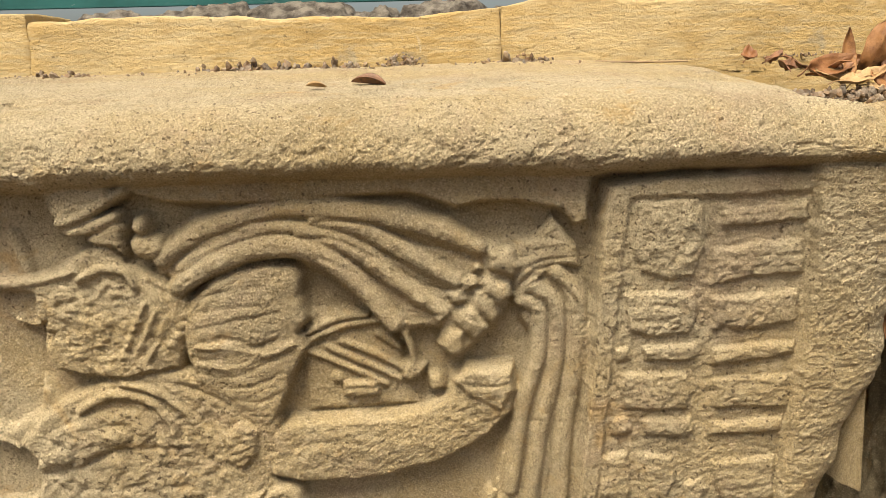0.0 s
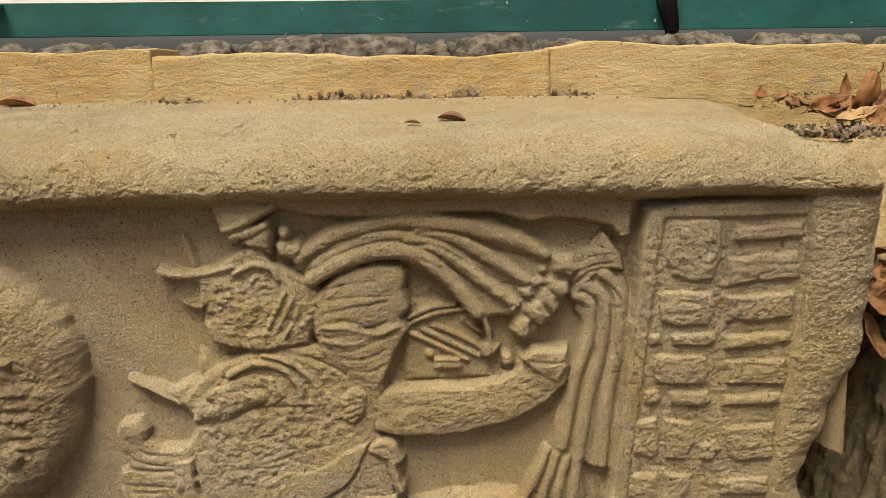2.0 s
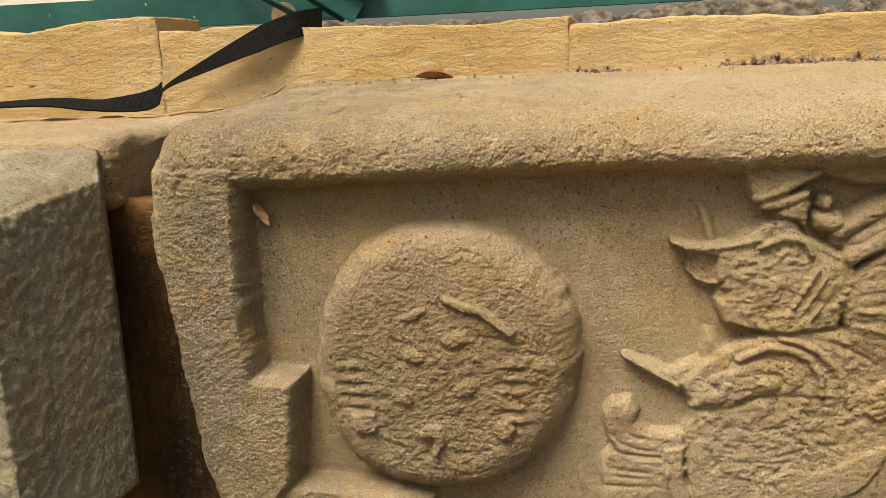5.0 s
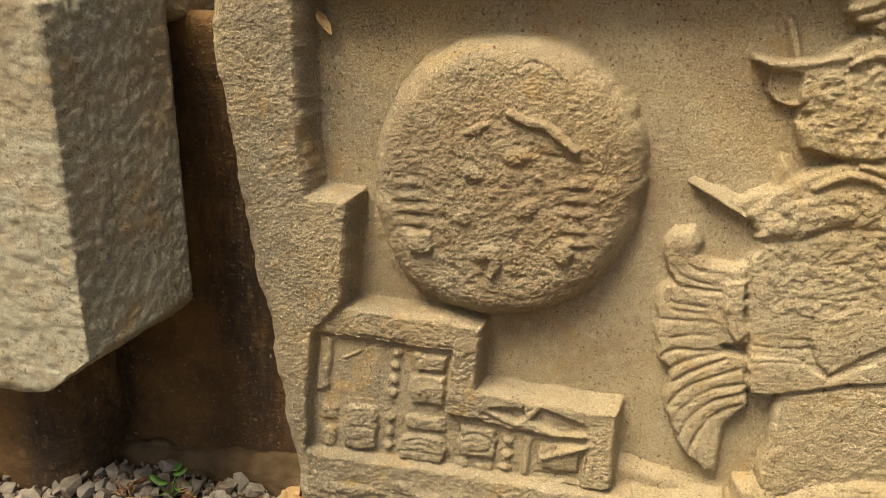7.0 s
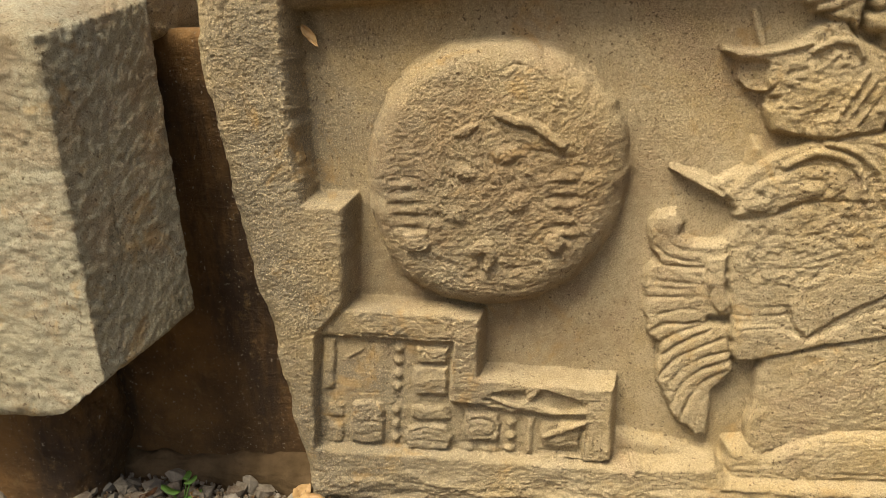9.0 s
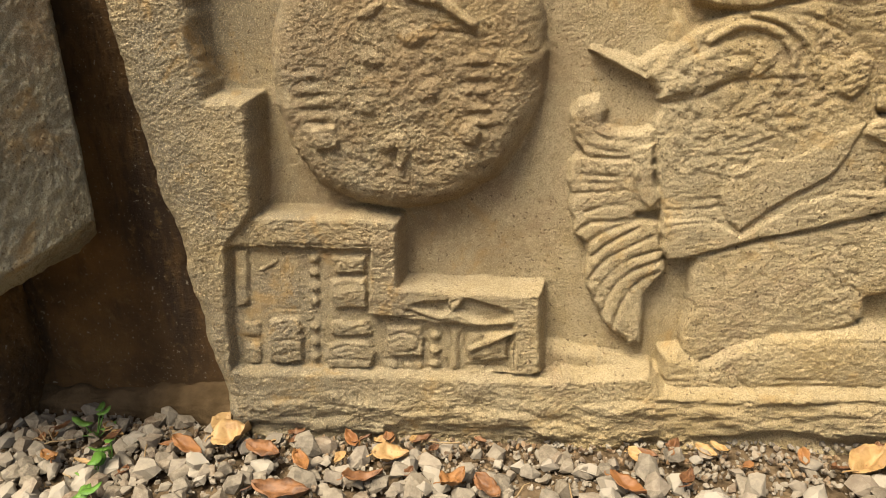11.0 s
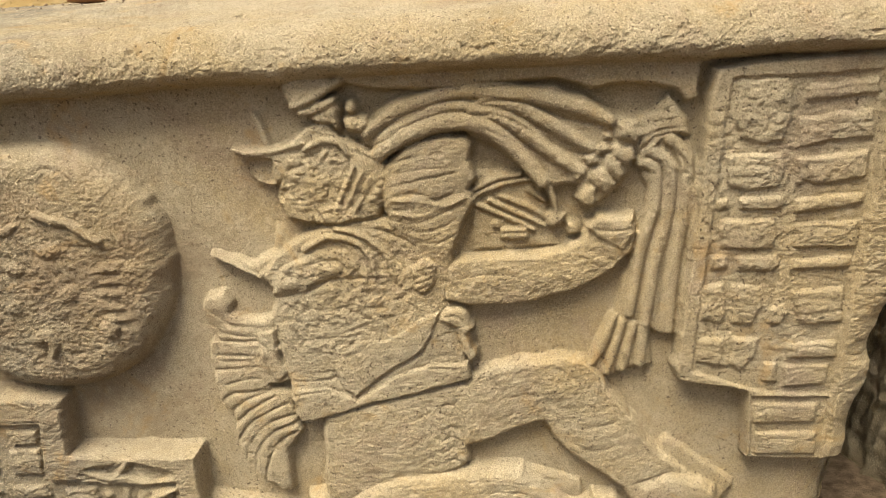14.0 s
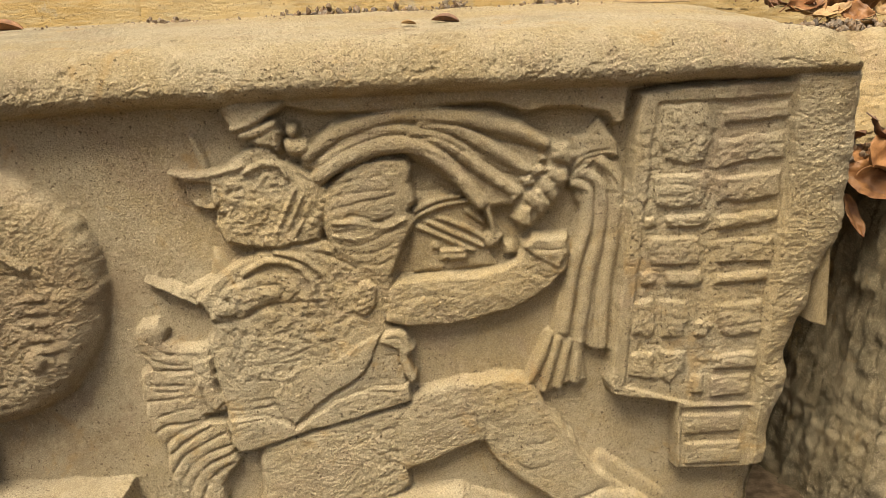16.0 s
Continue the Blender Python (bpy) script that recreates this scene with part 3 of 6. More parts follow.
# belt and cloth
raised(2.05, 0.4, 0.12, (51.7, 25.3), (56, 25.5), (59, 23.6), (63.7, 26.6), (68, 28.1), (72.1, 27.9), (72.3, 25.6), (66.1, 24), (60.9, 22.9), (55.5, 21.3), (52.2, 20.7), (51.7, 22.3))
raised(2.05, 0.4, 0.16, (56.8, 27.6), (58, 30), (60.4, 31.3), (63.2, 31.3), (66.7, 33.6), (69.4, 34.4), (68.8, 32.6), (67.2, 29.5), (64.1, 27.6), (61.8, 26.1), (59, 23.8), (57.7, 25))
raised(2.21, 0.4, 0.2, (68.9, 33.3), (69.9, 34.6), (71.2, 34.8), (72.1, 34.2), (72.8, 32.1), (72.3, 31.3), (73, 28.5), (72.2, 27.8), (71.4, 29.4), (70.8, 32.2))
groove(0.2, 0.16, (71.1, 32.5), (71.6, 30.8), (72.1, 28.7))
groove(0.16, 0.16, (69.8, 33.6), (70.9, 33.8), (71.9, 32.7))
groove(0.27, 0.2, (69.3, 34), (67.4, 30), (65.1, 28), (61.8, 26), (59, 23.7))
groove(0.24, 0.2, (59, 23.7), (57.4, 25.5), (56.8, 27.3))
groove(0.16, 0.16, (51.8, 27.1), (54.2, 27.1), (57.1, 27.4))
groove(0.16, 0.16, (51.8, 26.2), (54.7, 26.2), (57.5, 26.5))
groove(0.16, 0.16, (52, 24.5), (54.9, 24.9), (57.9, 24.6))
groove(0.4, 0.22, (51.7, 20.9), (55.5, 21), (60.8, 22.8), (66.1, 23.8), (72.1, 25.4))
groove(0.16, 0.18, (51.5, 31.3), (52.9, 29.8), (54, 29))
groove(0.13, 0.16, (56.6, 31.7), (58.5, 31.6), (60.7, 31.9))
groove(0.13, 0.16, (58.1, 32.8), (59.9, 33.5), (61.6, 33.9))
groove(0.13, 0.16, (57.9, 32), (59.8, 32.6), (61.8, 33.3))
groove(0.14, 0.2, (63.3, 33.8), (65.2, 34.2), (66.5, 35.3))
groove(0.13, 0.18, (67.1, 28.3), (69.5, 28.8), (71.4, 28.4))
groove(0.13, 0.18, (65.7, 27.4), (68.2, 27.3), (70.7, 27))
# mask on the chest
raised(1.97, 0.52, 0.16, (51, 37), (52.2, 40.3), (55.3, 41.8), (57.8, 42.6), (60.7, 41.8), (61.4, 39.9), (59.8, 38.5), (57.4, 38.5), (54.8, 37.5))
groove(0.4, 0.28, (50.8, 36.7), (53.1, 36.8), (55.1, 37.4), (57.6, 38.5), (61, 38.6))
ridge(2.25, 0.4, (55.4, 42.2), (57.9, 43.5), (60.8, 42.9), (62.3, 41.2), (62.7, 39.1))
groove(0.24, 0.25, (56.3, 40.6), (58.2, 41), (59.4, 40), (58.6, 39))
bump(0.33, 0.9, 0.8, 0, (58.1, 39.9))
groove(0.2, 0.2, (52.6, 39.6), (54.3, 38.9), (54.8, 38.2))
bump(0.29, 1.2, 0.8, 15, (53.3, 38.3))
bump(0.18, 0.42, 0.36, 0, (61.4, 39.1))
bump(0.18, 0.42, 0.36, 0, (62.4, 39))
bump(0.18, 0.42, 0.36, 0, (63.3, 39))
bump(0.18, 0.42, 0.36, 0, (61.3, 38.3))
bump(0.18, 0.42, 0.36, 0, (62.3, 38.2))
bump(0.18, 0.42, 0.36, 0, (63.3, 38.2))
bump(0.18, 0.42, 0.36, 0, (61.3, 37.5))
bump(0.18, 0.42, 0.36, 0, (62.2, 37.5))
bump(0.18, 0.42, 0.36, 0, (63.2, 37.4))
groove(0.16, 0.14, (66.6, 39.3), (67.8, 39.5), (69.1, 40))
groove(0.16, 0.14, (66.8, 38.6), (68, 38.8), (68.8, 39.2))
groove(0.16, 0.14, (66.9, 37.9), (68.1, 38.1), (68.5, 38.5))
groove(0.16, 0.14, (67, 37.2), (68.2, 37.4), (68.2, 37.7))
groove(0.16, 0.14, (67.2, 36.4), (68.4, 36.6), (67.9, 36.9))
raised(2.13, 0.46, 0.16, (66.4, 39.7), (68.1, 40.8), (69.4, 40), (69.2, 37.6), (67.7, 36.4), (66.6, 36.9))
groove(0.19, 0.13, (66.7, 39.2), (67.8, 39.4), (69.1, 39.7))
groove(0.19, 0.13, (66.8, 38.5), (67.8, 38.7), (68.8, 39))
groove(0.19, 0.13, (66.9, 37.8), (67.7, 38), (68.6, 38.3))
groove(0.19, 0.13, (67, 37), (67.7, 37.3), (68.4, 37.6))
groove(0.21, 0.2, (57.1, 44.5), (60.3, 44.1), (63.7, 42.2), (66.2, 38.8))
groove(0.21, 0.2, (61.6, 44.5), (64.4, 43.6), (67.3, 41.9), (69.4, 39.5))
groove(0.21, 0.2, (63.9, 44.8), (67.4, 43.5), (70.2, 41.3))
groove(0.21, 0.2, (64.9, 42.2), (65.6, 39.6), (65.1, 37.1))
ridge(2.13, 0.35, (58.9, 44.4), (61.5, 43.6), (63.8, 41.4), (64.7, 38.5))
rough(0.13, 0.75, (51.8, 40.5), (55.5, 42.9), (61.6, 44.4), (69.1, 41.5), (68.8, 36.4), (60.1, 28.6), (52.6, 29), (51.4, 34.5))
groove(0.16, 0.2, (51.8, 35.4), (52.8, 35.7), (52.9, 34.6), (52, 34.2), (51.8, 35.4))
groove(0.14, 0.2, (54.5, 35.6), (57, 34.9), (60.1, 35.6))
groove(0.14, 0.2, (53.7, 33.6), (56.1, 32.8), (58, 33.4))
groove(0.13, 0.2, (60.8, 35.9), (62.5, 34.8), (64.4, 35.8))
# animal headdress
raised(1.72, 0.52, 0.33, (53.5, 52.7), (55.5, 54.1), (57.4, 55.5), (59.4, 55.9), (60.6, 54), (61.9, 53.3), (64.5, 52.1), (65.1, 50.2), (64.3, 47.8), (63.7, 45.3), (61.6, 44.9), (59.1, 44.5), (56.8, 44.9), (53.9, 45.6), (53, 47.8), (53.6, 49.7))
raised(1.8, 0.46, 0.08, (49.2, 53.4), (50.7, 53.2), (53.6, 53), (56.6, 53.8), (56.6, 50.6), (53.8, 49.5), (52.6, 49.3), (51.5, 49.5), (50.6, 50.6), (50.4, 52.4))
sunk(0.98, 0.5, (50.6, 52.3), (53.2, 52.1), (53.2, 49.7), (51.8, 49.4), (50.7, 50.5))
ridge(2.05, 0.35, (49.3, 53.4), (51.3, 52.9), (53.8, 53.1), (56.7, 53.7))
ridge(0.9, 0.42, (51.7, 56.6), (52.3, 54.9), (52.8, 52.8))
sunk(0.98, 0.6, (52.7, 49.2), (54.4, 48.8), (53.7, 47.6), (52.8, 47.9))
raised(2.05, 0.69, 0.16, (57.6, 52.5), (58.9, 53.4), (60.3, 52.7), (60.4, 51.4), (59, 51), (57.7, 51.3))
groove(0.12, 0.22, (58.3, 51.9), (59.3, 52.4), (60, 51.9))
ridge(2.3, 0.35, (56.9, 53), (58.5, 53.8), (60.3, 53.6), (61, 52.4))
raised(2.05, 0.46, 0.25, (56.3, 50.1), (58.4, 50.6), (59.4, 49.8), (58.8, 47.9), (57.4, 47), (56.3, 48))
groove(0.2, 0.2, (56.4, 48.9), (57.6, 49.3), (58.7, 49))
bump(0.25, 0.8, 0.6, 0, (55.6, 51.9))
bump(0.25, 0.9, 0.6, 20, (55.6, 50.4))
raised(2.05, 0.4, 0.16, (57.2, 46.9), (59.2, 47.1), (61.2, 46.7), (62, 45.3), (59.2, 44.7), (57.3, 45))
groove(0.32, 0.25, (56.6, 47.5), (57.1, 46.4), (56.7, 45))
groove(0.24, 0.2, (54.3, 49), (55.4, 48), (56.4, 47.5))
groove(0.2, 0.2, (53.8, 47.2), (54.9, 46.5), (56.1, 46.3))
ridge(2.13, 0.24, (61.6, 51), (60.6, 49), (59.1, 46.2))
ridge(2.13, 0.24, (62.4, 50.4), (61.4, 48.5), (59.9, 45.9))
ridge(2.13, 0.24, (63.2, 49.9), (62.3, 48), (60.8, 45.6))
bump(0.2, 0.35, 0.3, 30, (61.6, 50.9))
bump(0.2, 0.35, 0.3, 30, (61.3, 50.3))
bump(0.2, 0.35, 0.3, 30, (60.9, 49.6))
bump(0.2, 0.35, 0.3, 30, (60.5, 48.9))
bump(0.2, 0.35, 0.3, 30, (60.2, 48.2))
bump(0.2, 0.35, 0.3, 30, (59.8, 47.5))
bump(0.2, 0.35, 0.3, 30, (59.5, 46.7))
bump(0.25, 0.55, 0.35, 20, (64.7, 51.6))
bump(0.25, 0.55, 0.35, 20, (64.9, 50.8))
bump(0.25, 0.55, 0.35, 20, (64.7, 49.9))
bump(0.25, 0.55, 0.35, 20, (64.3, 49))
bump(0.25, 0.55, 0.35, 20, (63.8, 48.2))
bump(0.25, 0.55, 0.35, 20, (63.2, 47.5))
groove(0.24, 0.18, (62.3, 52.6), (63.4, 50.8), (62.6, 48.5), (61.8, 47.4))
groove(0.4, 0.3, (62, 48.2), (62.4, 47.6))
groove(0.16, 0.2, (61.2, 53.3), (62.3, 52.2), (64.2, 51.3))
groove(0.16, 0.2, (61.8, 53.9), (63.2, 52.9), (64.9, 52.4))
rough(0.13, 0.6, (54.2, 52.1), (57.5, 55.1), (59.8, 55.7), (61.8, 52.8), (61.1, 45.7), (55.8, 45.3), (53.7, 48.2))
# knotted band on the headdress
raised(2.3, 0.57, 0.16, (54.8, 60.4), (57.5, 60.6), (60.5, 60.2), (60.8, 59.2), (57.4, 57.7), (56.2, 57.1), (55.4, 58.3), (55.1, 59.4))
ridge(2.54, 0.55, (56.2, 57.5), (58, 58.1), (59.6, 59), (61.1, 59.8))
ridge(2.38, 0.55, (56.9, 56.8), (58.6, 57.2), (60.2, 57.9))
raised(2.05, 0.46, 0.25, (57.4, 56.2), (59.1, 57), (60.3, 57.9), (60.8, 56.9), (60.5, 54.4), (59.6, 55.3), (58.2, 55.6))
groove(0.24, 0.16, (56.3, 56.8), (58.3, 57.7), (60.4, 59))
groove(0.2, 0.14, (57.6, 55.9), (59.2, 56.1), (60.6, 56))
groove(0.2, 0.14, (58.1, 55.5), (59.4, 55.6), (60.6, 55.3))
groove(0.2, 0.14, (59.1, 54.8), (60.5, 54.6))
raised(2.05, 0.46, 0.41, (61.4, 57.5), (62, 57.8), (62.5, 57.4), (62.5, 56.6), (61.8, 56.2), (61.3, 56.7))
raised(2.13, 0.52, 0.33, (60.9, 55.9), (62, 56.3), (63.3, 56), (63.7, 55.3), (63.2, 54.5), (61.9, 54.3), (61, 54.8))
# long feathers
raised(1.39, 0.57, 0.08, (62.5, 53.2), (63.1, 55.2), (64.6, 56.6), (66.1, 57.6), (70.6, 58.4), (73.9, 58.6), (77.2, 58.5), (82.1, 58), (85, 56.8), (87.7, 54.9), (89.7, 54.5), (90.1, 50.5), (88.8, 47.7), (86, 45.2), (84.8, 45), (84.1, 47.7), (82.6, 47.9), (81.5, 47.4), (80.3, 47.8), (78.4, 50.1), (76.5, 51.9), (74, 53.3), (72.6, 54), (69.2, 53.8), (66.6, 52.9), (64.8, 51.6))
ridge(2.21, 1.0, (73.3, 58), (77.1, 57.6), (81.4, 56.8), (84.7, 55.7), (87.3, 54.3))
ridge(2.13, 0.85, (74.9, 57.1), (78.5, 56.2), (82, 54), (85.4, 51.7))
ridge(2.21, 0.85, (73.8, 56.2), (77.3, 55), (81.1, 51.8), (84.4, 49.3))
ridge(2.38, 1.0, (64.3, 52.2), (67, 53.8), (71, 55), (74.6, 54.6), (77.8, 52.1), (80.6, 48.4))
ridge(2.13, 0.8, (63.2, 54.3), (66.3, 56.4), (70.6, 57.6), (73.9, 58))
ridge(2.05, 0.7, (64.7, 53.7), (67.9, 55.6), (71.6, 56.6), (74.1, 56.4))
ridge(1.48, 0.35, (80.8, 48.5), (81.6, 46.8), (82, 45.1))
raised(1.31, 0.46, 0.25, (81.2, 44.7), (81.9, 45.2), (83, 44.4), (82.5, 43.3), (81.4, 43), (80.9, 43.6))
groove(0.24, 0.18, (75.2, 56.9), (77.1, 56.9), (79.8, 56.3), (83.4, 54.6), (86.8, 53.9))
groove(0.24, 0.18, (74.1, 55.7), (76.5, 55.5), (79.5, 53.8), (82.6, 51.7), (85.2, 50.8))
groove(0.24, 0.18, (75.4, 54.1), (77.8, 52.7), (80, 50.5))
groove(0.24, 0.18, (65.9, 54.9), (68.8, 56.2), (70.2, 56.2))
groove(0.24, 0.18, (70, 57), (72.2, 57.1), (74.7, 57.2))
# tied knots
raised(1.89, 0.52, 0.61, (87.8, 54.3), (89.9, 54.5), (91, 52.7), (89.9, 51.7), (88, 52.5))
raised(1.89, 0.52, 0.61, (87.5, 52.1), (89.7, 51.6), (90.2, 50.2), (88.8, 49.6), (87.3, 50.6))
raised(1.89, 0.52, 0.61, (86.8, 51.2), (88.3, 50.9), (89, 48.9), (88.4, 47.6), (86.5, 49.5))
raised(1.89, 0.52, 0.61, (85.3, 49.6), (87.2, 49.8), (88.2, 47.8), (86.9, 46.3), (85.1, 48.4))
raised(1.89, 0.52, 0.61, (84.6, 48.2), (86.3, 47.7), (86.1, 45.5), (84.9, 45), (84, 46.4))
raised(1.89, 0.52, 0.61, (83.5, 49), (84.7, 50.1), (85.4, 49.1), (84, 47.9))
raised(1.89, 0.52, 0.61, (84.6, 50.8), (85.9, 51.3), (86.6, 50), (85.1, 49.6))
raised(1.89, 0.52, 0.61, (85.8, 51.8), (87.2, 52.4), (87.5, 51.2), (86.2, 50.8))
raised(1.89, 0.52, 0.61, (86.4, 53.3), (87.5, 53.4), (87.8, 52.4), (86.7, 52.2))
raised(1.23, 0.46, 0.33, (83.1, 43.6), (84.1, 43.8), (84.6, 43), (84.5, 42.2), (83.2, 42.2))
groove(0.16, 0.13, (83.1, 43.1), (83.8, 43), (84.6, 42.8))
# round ear plume
raised(1.8, 0.52, 0.45, (64.6, 50.7), (66.3, 52.3), (68.6, 53.4), (70.9, 53.7), (73.2, 53.6), (73.7, 52.5), (73.5, 51.1), (73.8, 49.1), (73.2, 47.9), (73.7, 46.7), (73.1, 45.4), (72.1, 43.6), (71.2, 41.3), (70.1, 39.4), (68.8, 40.7), (66.7, 42.7), (64.6, 44.1), (64.2, 46), (64.1, 48.4))
groove(0.16, 0.18, (65.5, 51.1), (68.2, 51.7), (70.8, 51.9))
groove(0.16, 0.18, (65.3, 49.9), (67.8, 50.3), (70.4, 50.4))
groove(0.16, 0.18, (65.2, 48.6), (67.8, 49.2), (71.7, 49.8))
groove(0.16, 0.18, (65, 47.4), (67.7, 47.9), (70.2, 47), (72.3, 48.5))
groove(0.16, 0.18, (64.8, 46.2), (67.6, 46.2), (71, 47.5), (72.9, 47.5))
groove(0.16, 0.18, (64.9, 45), (67.9, 44.6), (70.5, 45.7), (73, 46.5))
groove(0.16, 0.18, (66.2, 43.8), (69.2, 43.7), (71.6, 44.8))
groove(0.16, 0.18, (67.3, 42.7), (69.7, 42.3), (71.5, 43.2))
ridge(2.25, 0.3, (65.3, 47.2), (67.7, 47.1), (70.5, 46.4), (72.6, 47.2))
ridge(2.21, 0.3, (65.5, 45.7), (68.1, 45.4), (70.5, 46.6))
# strands behind the arm
raised(0.49, 0.46, 0.0, (73.4, 49.4), (77, 49.5), (80.4, 47.8), (81.5, 42.8), (82.7, 40.9), (73.2, 40.7), (73.1, 44.5))
ridge(0.94, 0.32, (73.7, 47), (76.4, 48.1), (79.5, 48.5))
ridge(0.94, 0.32, (73.7, 47.7), (76.1, 48.8), (78.4, 49))
ridge(0.94, 0.32, (73.6, 46.1), (76.3, 44.8), (79.7, 42.9))
ridge(0.94, 0.32, (75.1, 46.4), (78, 44.9), (80.9, 43.3))
ridge(0.94, 0.32, (76.3, 46.8), (79.2, 45.5), (81.5, 43.9))
ridge(0.94, 0.32, (79.2, 47.4), (80.9, 46.1))
raised(1.07, 0.29, 0.16, (76.1, 43.4), (79.1, 43.4), (79.1, 41.9), (76.2, 41.9))
bump(0.41, 0.6, 0.55, 0, (75.8, 43.7))
groove(0.16, 0.14, (76.5, 42.8), (78.8, 42.7))
# forearm and hand
raised(1.72, 0.52, 0.49, (70.1, 39.4), (72, 40.4), (74.9, 40.5), (79, 40.4), (82.6, 40.8), (84.4, 41.7), (85.3, 43.6), (86.3, 44.4), (90, 44.1), (90.4, 42.1), (89.7, 40), (87.9, 38.1), (84.9, 36.4), (82, 35.4), (79, 34.7), (75.9, 34.6), (72.3, 34.6), (69.8, 35.4))
raised(2.21, 0.52, 0.16, (85, 43.3), (86.2, 44.5), (89.9, 44.2), (90.2, 42.3), (89, 40.5), (87.1, 41.3), (85.9, 41.9))
groove(0.16, 0.16, (85.9, 43.1), (87.7, 42.8), (89.9, 43))
groove(0.14, 0.18, (85.7, 40.5), (87.5, 39.5), (88.7, 39.8))
groove(0.12, 0.2, (71.8, 38), (75.4, 38.4), (79, 37.7))
rough(0.08, 0.9, (70.1, 39.6), (74.9, 40.7), (82.5, 41), (86.2, 44.6), (90.2, 43.5), (87.8, 38.3), (78.9, 34.9), (69.9, 35.6))
rough(0.06, 0.7, (64.6, 52.2), (71, 55.4), (77.2, 58.6), (84.9, 57), (89.5, 54.6), (85.9, 45.5), (80.3, 48), (74, 53.5))
# tie and hanging cloth
raised(1.56, 0.46, 0.12, (90.1, 49.2), (90.1, 52.2), (90.3, 54.7), (91.9, 55), (93.1, 56.6), (94, 55.5), (94.9, 54.1), (95.2, 52.4), (93.1, 52.5), (91.8, 51.2))
groove(0.18, 0.15, (91.1, 54.1), (93.5, 55.5))
groove(0.18, 0.15, (91, 53.4), (92.4, 54.1), (94, 54.1))
groove(0.18, 0.15, (90.9, 52.5), (92.4, 53.1), (94.6, 53.3))
groove(0.18, 0.15, (90.8, 51.5), (91.7, 52.3), (92.9, 52.6))
groove(0.18, 0.15, (90.3, 51), (91.1, 51.6), (91.8, 52))
raised(1.07, 0.46, 0.08, (90.5, 48.6), (90.9, 50.8), (92.5, 52.5), (93.8, 52.7), (95.5, 51.8), (96.2, 49.9), (96.5, 47.7), (96.6, 42.2), (96.7, 35.8), (96.6, 31.8), (95.8, 30), (93.2, 29.7), (92, 30.8), (92.4, 26.2), (90.2, 25.8), (87.1, 24.8), (85.4, 26.7), (86.4, 29.7), (88.1, 32.2), (89, 36.2), (90, 40), (91, 43.8), (91.5, 46.8))
ridge(1.72, 0.75, (90.7, 49.8), (92, 48.9), (92, 45.1), (90.7, 40.2), (89.8, 32.7))
ridge(1.72, 0.8, (91.5, 50.9), (93.4, 49.2), (93.4, 44.4), (92.3, 38.9), (91.5, 31.5))
ridge(1.8, 0.8, (93.3, 52.1), (95, 49.7), (95, 44.4), (94.2, 38.2), (94, 30.6))
ridge(1.56, 0.55, (95.9, 47.3), (96.1, 40.5), (95.9, 31.1))
groove(0.22, 0.14, (92.4, 49.8), (92.9, 47.4), (92.7, 43.2), (91.4, 37.6), (90.5, 32.3))
groove(0.22, 0.14, (93.4, 51.4), (94.7, 49.9), (95.5, 47.3))
groove(0.22, 0.14, (94.2, 48.5), (94.3, 43.7), (93.4, 38.1), (92.9, 30.9))
groove(0.22, 0.14, (96, 45.5), (95.7, 38), (95.3, 30.7))
ridge(1.56, 0.6, (88, 32.3), (87, 29.4), (85.8, 26.8))
ridge(1.56, 0.6, (89, 31.7), (88.1, 28.3), (87.4, 25.5))
ridge(1.56, 0.6, (90.2, 31.3), (89.5, 28.2), (89.1, 25.8))
ridge(1.56, 0.6, (91.4, 30.9), (91.2, 28.1), (91.1, 26.3))
groove(0.16, 0.13, (88.6, 31.9), (87.5, 28.7), (86.6, 25.9))
groove(0.16, 0.13, (89.7, 31.3), (88.9, 28.2), (88.3, 25.4))
groove(0.16, 0.13, (90.8, 30.9), (90.4, 28.1), (90.3, 26))
# bent leg, lying leg and feet
raised(1.72, 0.63, 0.49, (55.1, 21.3), (59.7, 22.6), (65.7, 24), (71.5, 25.1), (73.1, 26.6), (77.1, 27.4), (82.1, 27.8), (84.9, 27.4), (86.6, 25.6), (87.5, 23.6), (89.6, 20.9), (91.1, 18.6), (92, 16.4), (93.6, 14.6), (95.9, 12.4), (98, 10.1), (100.5, 8.8), (101.2, 6.3), (98.5, 4.5), (92.1, 4.6), (90.5, 6.7), (89.3, 9.4), (86.4, 11.9), (83.8, 14.1), (81.8, 16.3), (80.8, 17.9), (80.2, 19.3), (77.5, 18.7), (73.5, 16.9), (71.4, 16.5), (71.5, 14.2), (69.4, 13), (65.6, 12.4), (59.3, 10.9), (54.1, 8.1), (53.8, 11.8), (54.5, 15.4), (54.5, 19.6))
raised(2.54, 1.26, 0.41, (51.9, 10.3), (53.7, 10.7), (56.1, 9.4), (59.3, 11.5), (63.1, 12.7), (71.7, 13.2), (77.7, 13.1), (80.1, 10.4), (83.8, 6.7), (82, 5.1), (78.2, 4.8), (71.9, 5.9), (65.5, 5.7), (59.1, 5.3), (52.4, 5.7), (51.8, 7.9))
raised(1.97, 0.8, 0.33, (84.8, 6.1), (85.9, 8.8), (88.6, 8.3), (90.2, 6.1), (89.7, 4.7), (85.2, 4.7))
groove(0.2, 0.15, (84.9, 7.4), (86.7, 7.2), (89.1, 7.2))
groove(0.18, 0.14, (85.1, 6.3), (87.1, 6.1), (89.5, 6.2))
groove(0.16, 0.14, (86.8, 8.8), (86.8, 5.8))
